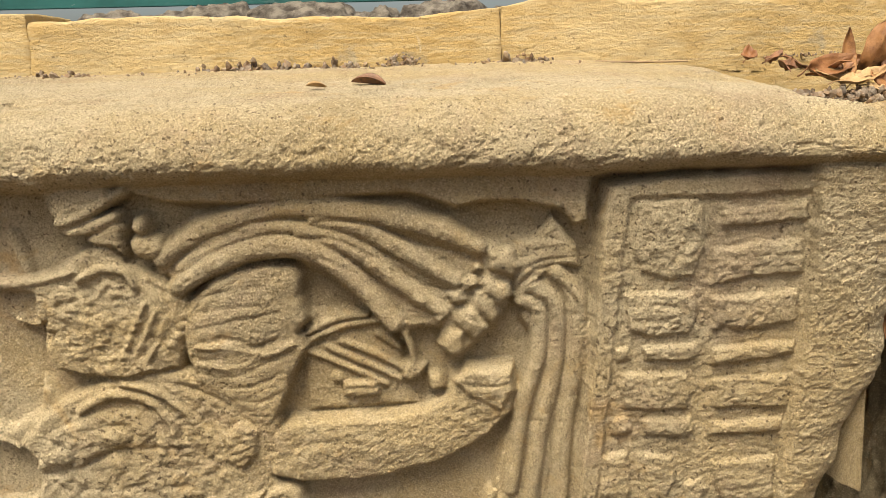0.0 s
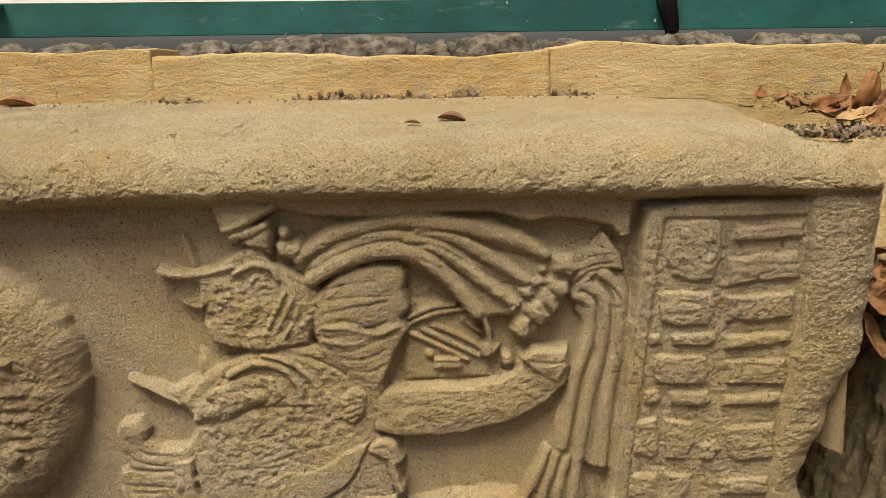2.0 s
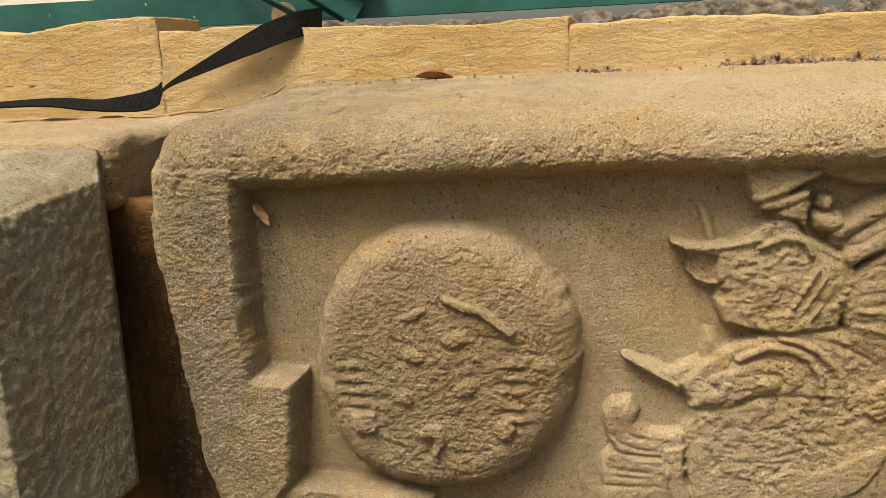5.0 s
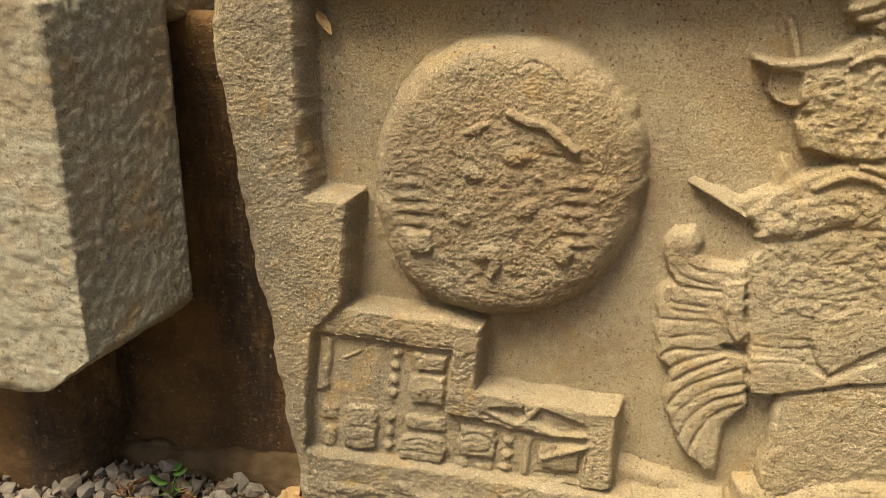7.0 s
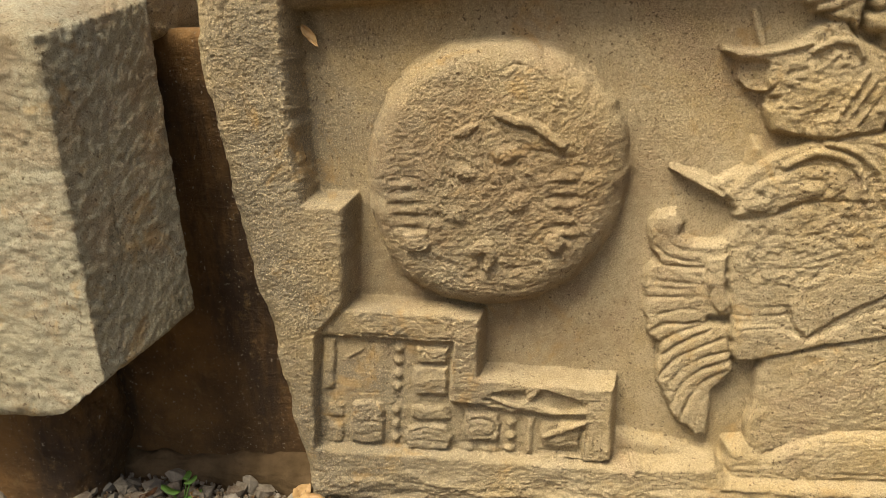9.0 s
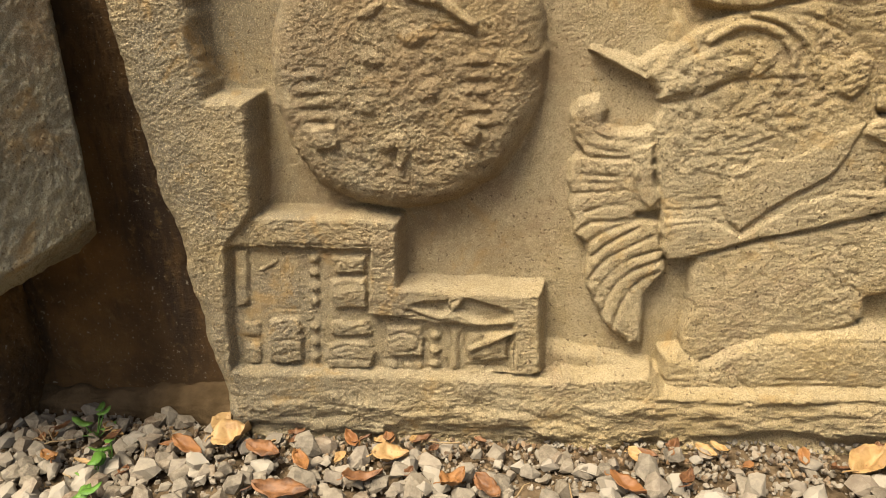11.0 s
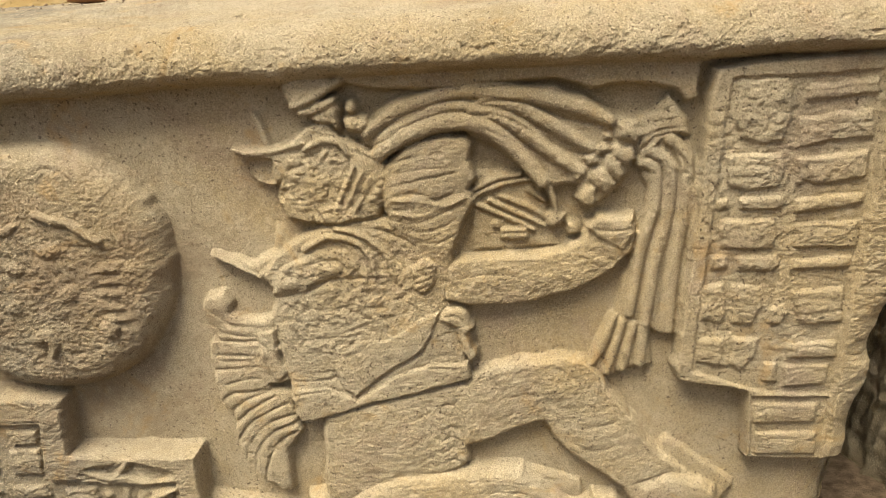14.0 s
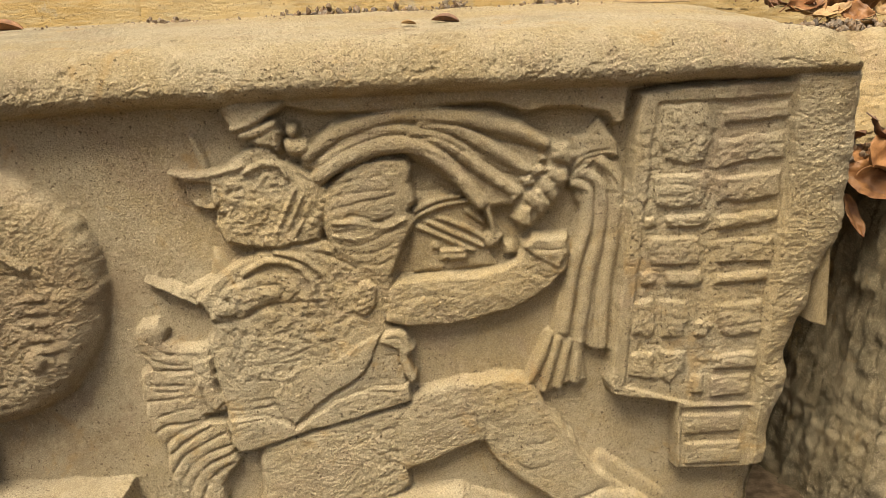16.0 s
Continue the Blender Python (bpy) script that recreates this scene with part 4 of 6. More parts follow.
raised(0.66, 0.57, 0.08, (73.8, 11.8), (78, 12.8), (84.4, 10.1), (85, 5.6), (80.1, 9.5))
groove(0.16, 0.16, (75, 12), (78.8, 11), (83.8, 9.9))
groove(0.16, 0.16, (76.9, 10.3), (80.8, 8.5), (84.5, 6.3))
ridge(0.98, 0.3, (76.8, 12.7), (78.1, 10.5), (80.7, 8.9), (82.3, 5.8))
raised(0.82, 0.57, 0.16, (92.5, 13.5), (94.4, 16.2), (99.9, 11.7), (102.8, 8.7), (100.9, 5.7))
groove(0.2, 0.16, (95.5, 12.1), (96.8, 11), (96.7, 9.9))
bump(0.33, 1, 0.6, -20, (98.2, 9.9))
raised(2.38, 1.03, 0.25, (91.2, 10), (94.6, 11.7), (98.3, 10.5), (100.4, 8.9), (100.7, 6.7), (98.2, 5.1), (92.1, 5.3), (90.7, 7.2))
groove(0.18, 0.15, (89.9, 9.8), (91.9, 10.6), (95.3, 11.8))
groove(0.16, 0.15, (92.6, 9.7), (92.1, 6.7), (92.6, 5.2))
# woven cloth over the thigh
groove(0.18, 0.15, (65.8, 22.2), (67.1, 22.8), (68.2, 21.8), (69.5, 22.4), (70.7, 21.5))
groove(0.18, 0.15, (65.8, 20.7), (67.1, 21.3), (68.2, 20.4), (69.5, 21), (70.7, 20))
groove(0.18, 0.15, (65.7, 19.2), (67.1, 19.9), (68.3, 18.9), (69.6, 19.5), (70.8, 18.5))
groove(0.18, 0.15, (65.7, 17.7), (67.1, 18.4), (68.3, 17.4), (69.6, 18), (70.8, 17))
groove(0.18, 0.15, (65.7, 16.2), (67.1, 16.8), (68.3, 15.8), (69.6, 16.5), (70.8, 15.4))
groove(0.18, 0.15, (65.7, 14.6), (67.1, 15.3), (68.3, 14.3), (69.6, 14.9), (70.9, 13.9))
groove(0.11, 0.13, (66.2, 22.7), (66.8, 19.9), (66.1, 17.2), (67, 14.2))
groove(0.11, 0.13, (67.2, 22.7), (67.7, 19.8), (67.1, 17.1), (67.9, 14.1))
groove(0.11, 0.13, (68.2, 22.6), (68.6, 19.8), (68.2, 17.1), (68.8, 14.1))
groove(0.11, 0.13, (69.2, 22.6), (69.5, 19.8), (69.2, 17), (69.7, 14.1))
groove(0.11, 0.13, (70.2, 22.5), (70.4, 19.7), (70.2, 17), (70.6, 14))
groove(0.18, 0.2, (59.6, 11), (63.1, 11.6), (68.1, 12), (74.2, 12))
groove(0.24, 0.2, (61.5, 6.7), (65.5, 7), (71.7, 6.9), (74.9, 6.5), (77.4, 5.6))
groove(0.2, 0.18, (62, 7.6), (65.5, 7.7), (69.2, 7.7))
groove(0.18, 0.16, (52.9, 8.2), (56.7, 8.4), (59, 8.9))
groove(0.18, 0.16, (52.9, 7.3), (56.1, 7.5), (57.9, 7.1))
groove(0.24, 0.2, (59.3, 8.9), (60, 7.3), (61.1, 6.4))
groove(0.2, 0.16, (59, 9.5), (58.2, 7.8), (58.6, 6.5))
groove(0.16, 0.15, (72.3, 9.9), (74.7, 10.4), (78.4, 9.8))
groove(0.14, 0.15, (68.6, 10), (69.2, 8.5))
groove(0.4, 0.28, (51.7, 5.5), (59.1, 5.1), (65.5, 5.3), (71.9, 5.7), (78.2, 4.6), (84.4, 4.6))
groove(0.14, 0.3, (76.1, 22.8), (79, 23.2), (82.6, 21.2), (84.8, 21.4))
groove(0.13, 0.3, (83.3, 19.9), (85.7, 18.4), (88.5, 19))
groove(0.16, 0.25, (82.9, 17.2), (85.4, 15.1), (88.3, 15.6))
rough(0.07, 1.0, (55.1, 21.5), (71.4, 25.3), (81.9, 28), (87.3, 23.8), (91.8, 16.6), (83.7, 14.4), (80.1, 19.5), (71.4, 16.7), (69.4, 13.2), (54.1, 8.4))
rough(0.07, 1.2, (52.4, 9.5), (63.1, 13.5), (77.4, 13.9), (83.2, 7.6), (71.7, 6.9), (52.6, 6.6))
# glyph column at the edge
raised(2.7, 0.4, 0.0, (96.9, 59), (100.5, 59.4), (106.6, 59.6), (112.8, 59.7), (118.8, 59.5), (123.5, 37.9), (123.7, 11.9), (103.3, 13.6), (102.7, 22.8), (95.2, 24.4), (94.6, 26.1), (95.2, 32.6), (96, 42.2), (96.3, 49.8), (96.5, 54))
sunk(2.35, 0.3, (98.6, 58), (105.1, 57.9), (112.6, 58), (112.9, 53.1), (113, 47.5), (112.7, 41.1), (112.2, 35.6), (112, 29.2), (112, 22), (104.6, 22.7), (96.6, 25.6), (96.7, 30.9), (97.4, 39.3), (98, 48.3))
sunk(2.35, 0.3, (103.3, 22.1), (111.9, 21.6), (111.9, 12.7), (103.7, 13.4))
raised(2.65, 0.4, 0.25, (99, 57.8), (103.7, 57.8), (104.4, 57.1), (104.5, 53.6), (104, 51.4), (102, 51.2), (99.6, 51.9), (98.9, 53.9))
raised(2.65, 0.4, 0.25, (105.3, 56.9), (108.5, 57.2), (112.3, 57.4), (112.5, 55.6), (108.6, 55.3), (105.8, 55.3))
raised(2.65, 0.4, 0.25, (105, 54), (108.7, 54.3), (112.3, 54.5), (112.6, 51.3), (108.3, 51.2), (105.2, 50.6))
raised(2.65, 0.4, 0.25, (98.4, 50.4), (101.4, 50.7), (104.2, 50.3), (104.6, 48.1), (104, 46.5), (100.4, 46.5), (98.7, 47.1))
raised(2.65, 0.4, 0.25, (99.9, 45.9), (104.3, 46.1), (104.9, 45.1), (104.4, 44.3), (100.2, 44.4))
raised(2.65, 0.4, 0.25, (97.7, 45.9), (99.2, 46), (99.5, 44.7), (98.1, 44.4))
raised(2.65, 0.4, 0.25, (105.3, 49.8), (108.4, 50.1), (112.3, 50.3), (112.5, 47.4), (108.7, 46.8), (105.5, 47))
raised(2.65, 0.4, 0.25, (105.5, 45.6), (112.6, 46), (112.6, 44.5), (108.9, 44), (105.8, 43.9))
raised(2.65, 0.4, 0.25, (98.2, 43.7), (104.1, 43.6), (104.6, 41.6), (104.2, 40.1), (98.8, 40.2))
raised(2.65, 0.4, 0.25, (100.2, 39.5), (104.6, 39.5), (105, 38.4), (104.7, 37.5), (100.4, 37.6))
raised(2.65, 0.4, 0.25, (97.5, 39.7), (99.4, 39.9), (99.8, 38.2), (98, 37.7))
raised(2.65, 0.4, 0.25, (105.8, 43), (112.3, 43), (112.4, 39.8), (106.1, 39.9))
raised(2.65, 0.4, 0.25, (105.8, 38.9), (112.3, 39.2), (112.2, 37.5), (106, 37.5))
raised(2.65, 0.4, 0.25, (96.9, 36.4), (99.5, 36.7), (99.9, 33), (99.4, 31.5), (96.9, 32.1))
raised(2.65, 0.4, 0.25, (99.9, 36.4), (103.4, 36), (103.6, 33.5), (102.8, 31.5), (100.3, 31.3))
raised(2.65, 0.4, 0.25, (106.2, 35.3), (112, 35.6), (112.1, 31.2), (107.7, 30.8), (106.7, 32.6))
raised(2.65, 0.4, 0.25, (104, 33.2), (105.6, 33.8), (106.6, 32.6), (105.7, 31.1), (104.2, 31.4))
raised(2.65, 0.4, 0.25, (96.7, 30.1), (100, 30), (100.1, 26.1), (96.7, 26.8))
raised(2.65, 0.4, 0.25, (100.4, 30), (103.6, 29.6), (103.4, 27.3), (101.7, 25.4), (100.5, 26.4))
raised(2.65, 0.4, 0.25, (106.4, 29), (111.9, 29.2), (112, 26.8), (106.6, 26.7))
raised(2.65, 0.4, 0.25, (106.3, 26.2), (111.5, 26.1), (111.5, 23.2), (106.5, 23.1))
raised(2.65, 0.4, 0.25, (104, 26.6), (105.8, 26.6), (106.2, 23.7), (104.2, 23.9))
raised(2.65, 0.4, 0.25, (103.6, 21.5), (111, 21.1), (111, 18.2), (103.7, 18.3))
raised(2.65, 0.4, 0.25, (104, 17.5), (111.3, 17.2), (111.3, 13.8), (104.2, 14))
raised(2.9, 0.3, 0.1, (99.5, 56.7), (101.1, 57.1), (101.7, 56), (100.6, 55.5))
raised(2.9, 0.3, 0.1, (102.2, 56.7), (103.6, 56.8), (103.8, 55.4), (102.5, 55.3))
raised(2.9, 0.3, 0.1, (99.5, 54.5), (100.9, 54.8), (101.8, 53.8), (100.7, 52.9))
raised(2.9, 0.3, 0.1, (102.3, 54.2), (103.8, 54.3), (103.6, 52.5), (102.4, 52.5))
groove(0.08, 0.16, (99.1, 55.1), (101.2, 55.2), (104.1, 54.8))
groove(0.08, 0.16, (101.7, 57.4), (102, 54.9), (102.2, 51.8))
groove(0.08, 0.16, (99.5, 52.6), (101.8, 53.3), (103.8, 52.8))
groove(0.08, 0.16, (105.7, 56.3), (108.4, 56.4), (112.1, 56.6))
groove(0.08, 0.16, (108.2, 53.4), (108.8, 52.2), (108, 51.6))
groove(0.08, 0.16, (105.4, 52.7), (107, 52.9), (108, 52.3))
groove(0.08, 0.16, (109.8, 54.1), (109.7, 51.8))
groove(0.08, 0.16, (110.4, 53), (112.1, 53.1))
groove(0.08, 0.16, (98.8, 49.2), (101.1, 49.4), (104, 48.8))
groove(0.08, 0.16, (99.1, 47.9), (101.5, 48.1), (103.6, 47.6))
groove(0.08, 0.16, (105.6, 48.7), (107.8, 49.1), (111.9, 48.9))
groove(0.08, 0.16, (106.4, 48), (106.7, 49.9))
groove(0.08, 0.16, (105.8, 47.4), (107.9, 47.7))
groove(0.08, 0.16, (99.1, 42), (101.1, 42.5), (103.9, 41.8))
groove(0.08, 0.16, (101.7, 43.5), (101.9, 40.6))
groove(0.08, 0.16, (106.2, 41.9), (108.9, 42.3), (112.1, 41.7))
groove(0.08, 0.16, (109, 43), (108.8, 40.2))
groove(0.08, 0.16, (97.2, 34.7), (98.3, 35.3), (99.4, 34.4))
groove(0.08, 0.16, (100.3, 34.5), (101.4, 35.3), (103, 34.2))
groove(0.08, 0.16, (100.8, 33.1), (102.7, 33.1))
groove(0.08, 0.16, (106.5, 34), (107.8, 34.6), (109, 33.3), (111.5, 34.1))
groove(0.08, 0.16, (107.8, 32.3), (111.5, 32.7))
groove(0.08, 0.16, (97.3, 28.6), (98.4, 29.1), (99.6, 28.2))
groove(0.08, 0.16, (100.8, 28), (102, 28.5), (103.1, 27.7))
groove(0.08, 0.16, (106.9, 27.9), (109.3, 28.5), (111.6, 27.9))
groove(0.08, 0.16, (106.8, 25.2), (108.9, 25.7), (111, 24.9))
groove(0.08, 0.16, (104.2, 20.2), (105.9, 20.7), (108, 19.6), (110.6, 20))
groove(0.08, 0.16, (106.9, 21.2), (107.3, 18.3))
groove(0.08, 0.16, (104.4, 16.2), (107.5, 16.4), (110.9, 15.8))
rough(0.07, 0.6, (96.6, 58), (112.2, 57.9), (111.9, 35.9), (111.7, 22.7), (96.6, 26.5))
groove(0.21, 0.25, (104.8, 57.6), (105, 53), (105, 46.8), (105.2, 40.3), (104.6, 33.4))
sunk(3.0, 0.6, (112.4, 57.9), (117.8, 57.6), (118.9, 47.4), (118.7, 40.9), (113.7, 35.8), (112.5, 42.6), (112.7, 51.4))
groove(0.17, 0.2, (112.7, 58), (113, 52.4), (113, 46.2), (112.8, 39.7), (112.4, 32.7), (112.3, 25.3))
raised(3.3, 0.6, 0.0, (112.2, 60.5), (120.7, 60.1), (123.8, 38.1), (123.4, 12.4), (112.1, 13.3), (112, 26), (112.2, 33.2), (112.6, 40.1), (112.8, 46.6), (112.8, 52.7))
rough(0.05, 0.9, (112.8, 59), (118.4, 58.1), (119.4, 40.8), (115, 16), (112.9, 16.9), (112.2, 33), (113.1, 47.6))
sunk(0.3, 0.4, (0.7, 2.1), (2.7, 1.5), (3.2, 0.2), (1.3, 0.2))

# worn by weather: every edge a little softened
def worn(a):
    for axis in (0, 1):
        a = 0.25 * np.roll(a, 1, axis) + 0.5 * a + 0.25 * np.roll(a, -1, axis)
    return a


H = worn(H)

# the top edge and the weathered top
past = V > Z_CREST * 100
H = np.where(past, BAND, H)
d_left, d_right = (X - lx[:, None]) * 100, (rx[:, None] - X) * 100
# broken edge under the base course
brink = 2.6 + 1.5 * fbm(U / 9.0, 0, 2, 4, 41) + np.where(U < 22, -1.0, 0)
below = ease((brink - V) / 1.0)
H = H + below * (np.minimum(H, 3.5 + 0.6 * fbm(U / 5, V / 3, 0, 3, 43)) - H)
ledge = ease((7.0 - V) / 2.5) * ease((H - 2.5) / 1.0)
H += ledge * (0.35 * fbm(U / 4.0, V / 1.6, 1, 5, 47) + 0.25 * np.abs(fbm(U / 9.0, V / 2.2, 1, 3, 48)))
# stone's own unevenness: soft swell, chisel marks, fine pitting; the frame is rougher than the ground of the picture
face = ease((H - 2.6) / 1.0)
H += 0.10 * fbm(U / 7.0, V / 7.0, 0, 3, 51)
figure = ease((H - 0.7) / 0.8) * (1 - ease((V - 60) / 1.5))
H += (0.022 + 0.026 * face * (1 - 0.6 * ease((V - 67) / 3)) + 0.018 * figure) * fbm(U / 0.36, V / 0.3, 0, 2, 53, 0.9)
H += (0.05 * figure + 0.03 * face) * fbm(U / 2.2, V / 1.8, 8, 3, 65, 0.5)
band = face * ease((V - 59) / 2.0) * (1 - ease((V - 68.5) / 2.5)) + 0.15 * face * ease((9 - d_left) / 2)
pit = np.clip(fbm(U / 1.0, V / 0.75, 2, 4, 57, 0.6) - 0.25, 0, 1)
H -= band * (0.22 * pit - 0.10 * fbm(U / 2.4, V / 2.0, 5, 3, 58))
H -= 0.05 * np.clip(fbm(U / 0.45, V / 0.45, 3, 2, 59) - 0.45, 0, 1) * 3
wide = past & (V > 69)
H -= np.where(wide, 0.8, 0) * np.clip(value_noise(U / 0.8, V / 1.1, 6, 61) * 1.2 - 0.72 - 0.2 * fbm(U / 14, V / 9, 0, 2, 63), 0, 1) * 2
# single grains standing proud or fallen out
grains = np.random.default_rng(7).normal(0, 1, H.shape)
H += (0.021 + 0.010 * face) * grains - 0.05 * np.clip(grains - 2.6, 0, 1) * 3
# rounded, chipped outer edges
for d, r, s in ((d_left, 2.6, 71), (d_right, 3.4, 73)):
    rr = r * (1 + 0.25 * fbm(V / 6, U / 30, 0, 3, s))
    k = np.clip(1 - d / rr, 0, 1)
    H -= rr * (1 - np.sqrt(1 - 0.96 * k * k)) * 0.9
H = H / 100


def slab_back(x, z):
    a, b = np.clip((x - X0) / 1.22, 0, 1), np.clip((0.62 - z) / 0.62, 0, 1)
    return 0.665 + 0.07 * a * b


A = row_a[:, None]
Z_ = row_z[:, None] + 0 * X
Y_ = slab_back(X, Z_) + row_y[:, None]
sag = 0.012 * ease((X - 0.15) / 0.2) * ease((V - 60) / 3)
pos = np.stack([X, Y_ - np.cos(A) * H, Z_ + np.sin(A) * H - sag], -1)
inward = np.stack([0 * X, np.cos(A) + 0 * X, -np.sin(A) + 0 * X], -1)
skirt = lambda c, s, out: np.stack([pos[:, c] + inward[:, c] * k + np.array([s * o, 0, 0]) for k, o in ((0.30, out), (0.12, out * 0.5), (0.04, 0.004), (0.012, 0.002))], 1)
left, right = skirt(0, -1, 0.0), skirt(-1, 1, 0.01)[:, ::-1]
pos = np.concatenate([left, pos, right], 1)
rows, cols = pos.shape[:2]
slab = tagged(new("carved_panel"), "weathered buff limestone slab carved in relief, upright on the gravel", "stone relief")
# each carved field is a part of its own; field: 0 border, 1 disc, 2 stepped glyph block, 3 glyph column, 4 figure, 5 base course
grid = np.zeros((rows, cols), int)
front = V < 60.0
grid[:, 4:-4][front & (U > 6) & (U < 97.5)] = 4
grid[:, 4:-4][front & (U > 96.3) & (U < 112.5) & (V > 12)] = 3
grid[:, 4:-4][front & (U < 41.2) & (U > 5) & (V < 27) & (V > 8.5) & ((U < 26.5) | (V < 19.5))] = 2
grid[:, 4:-4][((U - 28.4) / 15.0) ** 2 + ((V - 40.8) / 14.6) ** 2 < 1] = 1
grid[:, 4:-4][V < 6.5] = 5
quads, of = grid_faces(rows, cols), grid[:-1, :-1].ravel()
flat = pos.reshape(-1, 3)
for field, name, label in ((0, "border", "plain raised border with a rounded pitted top"), (1, "disc", "worn domed disc, stained brown"), (2, "glyph_block", "stepped block of small glyphs, greyed by lichen and by shade in its colour"),
                           (3, "glyph_column", "two columns of worn glyph blocks"), (4, "relief_field", "low relief with feathers and hanging cloth"), (5, "base_course", "broken rough base course")):
    used, inv = np.unique(quads[of == field], return_inverse=True)
    piece = tagged(new(name, mesh_of(name, flat[used], inv.reshape(-1, 4))), label)
    piece.data.materials.append(carved_stone.m)
    piece.parent = slab


# ---- rough stone blocks ----
def rough_block(name, mat, centre, half, radius, amp, seed, label, category="stone block", n=70, cuts=(), swell=0.0, turn=0.0, fine=9.0, kind="", warp=None):
    """A quarried block: rounded box, planes knocked off it, noise along the normal."""
    s = np.linspace(-1, 1, n)
    a, b = np.meshgrid(s, s, indexing="ij")
    verts, faces, k = [], [], 0
    for ax in range(3):
        for sign in (-1, 1):
            q = np.zeros((n, n, 3))
            q[..., ax], q[..., (ax + 1) % 3], q[..., (ax + 2) % 3] = sign, a, b
            f = grid_faces(n, n)
            verts.append(q.reshape(-1, 3))
            faces.append((f if sign > 0 else f[:, ::-1]) + k)
            k += n * n
    q, faces = np.concatenate(verts), np.concatenate(faces)
    _, first, inv = np.unique(np.round(q * 4 * n).astype(np.int64) @ np.array([1, 100003, 100003 ** 2]), return_index=True, return_inverse=True)
    q, faces = q[first] * np.array(half), inv.reshape(-1)[faces]
    inner = np.clip(q, -(np.array(half) - radius), np.array(half) - radius)
    d = q - inner
    nrm = d / np.maximum(np.linalg.norm(d, axis=1, keepdims=True), 1e-9)
    p = inner + nrm * radius
    for cn, cd in cuts:
        cn = np.array(cn, float) / np.linalg.norm(cn)
        over = np.maximum(0, p @ cn - cd)
        p = p - over[:, None] * cn
        nrm = np.where((over > 0)[:, None], cn, nrm)
    w = p + np.array(centre) + seed
    big = fbm(w[:, 0] * 5, w[:, 1] * 5, w[:, 2] * 5, 3, seed)
    small = fbm(w[:, 0] * fine * 4, w[:, 1] * fine * 4, w[:, 2] * fine * 4, 5, seed + 5, 0.6)
    p = p + nrm * (amp * (0.8 * big + 0.45 * small))[:, None]
    if warp:
        p = warp(p)
    ob = new(name, mesh_of(name, p, faces))
    ob.matrix_world = pose(*centre, 0, 0, turn)
    ob.data.materials.append(mat)
    return tagged(ob, label, category, kind=kind)


rough_block("limestone_block", left_stone.m, (-1.32, 0.602, 0.41), (0.44, 0.125, 0.218), 0.024, 0.0034, 3,
            "pale greenish limestone block with a broken lower edge beside the slab", n=200, fine=34.0,
            cuts=(((1, -0.25, 0), 0.404), ((1, 0.7, 0), 0.345), ((0, -0.42, 1), 0.208), ((0.75, 0, -1), 0.36), ((0.3, 0, -1), 0.29), ((0.5, -0.3, 1), 0.345)))
rough_block("ledge_stone", fill_stone.m, (-1.43, 0.87, 0.60), (0.50, 0.20, 0.045), 0.02, 0.006, 7,
            "flat buff limestone ledge stone behind the pale block", n=70)
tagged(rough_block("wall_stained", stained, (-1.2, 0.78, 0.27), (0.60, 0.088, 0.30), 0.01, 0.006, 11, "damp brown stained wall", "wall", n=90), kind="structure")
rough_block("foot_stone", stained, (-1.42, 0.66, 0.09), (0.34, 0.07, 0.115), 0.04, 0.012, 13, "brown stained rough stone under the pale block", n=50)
rough_block("mortar_foot", mortar, (-0.95, 0.715, -0.025), (0.22, 0.055, 0.05), 0.03, 0.014, 17, "crumbling brown mortar at the foot of the wall", "mortar", n=60)
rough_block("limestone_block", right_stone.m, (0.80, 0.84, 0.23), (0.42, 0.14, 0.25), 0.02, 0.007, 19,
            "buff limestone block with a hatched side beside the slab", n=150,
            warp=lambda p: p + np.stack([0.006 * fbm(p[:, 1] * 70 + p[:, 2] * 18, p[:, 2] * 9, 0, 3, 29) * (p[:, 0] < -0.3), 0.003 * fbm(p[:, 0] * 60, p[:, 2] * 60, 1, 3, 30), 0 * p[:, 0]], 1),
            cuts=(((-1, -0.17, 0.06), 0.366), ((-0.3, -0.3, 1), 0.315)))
rough_block("broken_stone", fracture_stone.m, (0.84, 0.92, 0.545), (0.46, 0.14, 0.085), 0.02, 0.010, 23,
            "broken buff limestone with fresh fracture faces above the block", n=120, cuts=(((-0.35, -1, 1), 0.17), ((-1, -0.4, 0.3), 0.41), ((-0.8, -1, 0.2), 0.40), ((0.3, -1, 0.5), 0.135)), fine=16.0)

# ---- sawn yellow stones behind the slab ----
cuts_x = (-1.75, -1.09, -0.47, 0.09, 0.66, 1.5)
for i in range(5):
    a, b = cuts_x[i], cuts_x[i + 1]
    mid, hw = (a + b) / 2, (b - a) / 2 - 0.0002
    wave = lambda p, m=mid, s=i: p + np.stack([0 * p[:, 0], 0.004 * fbm((p[:, 0] + m) * 6, 0, 0, 2, 81), np.where(p[:, 2] > 0.0, 0.008 * fbm((p[:, 0] + m) * 6, 0, 0, 3, 83), 0)], 1)
    rough_block("sawn_stone", sawn_stone, (mid, 1.115, (0.700, 0.678, 0.666, 0.668, 0.668)[i]), (hw, 0.065, 0.085), 0.0025, 0.003, 31 + i,
                "long sawn yellow stone lying behind the slab", "sawn stone", n=80, warp=wave)

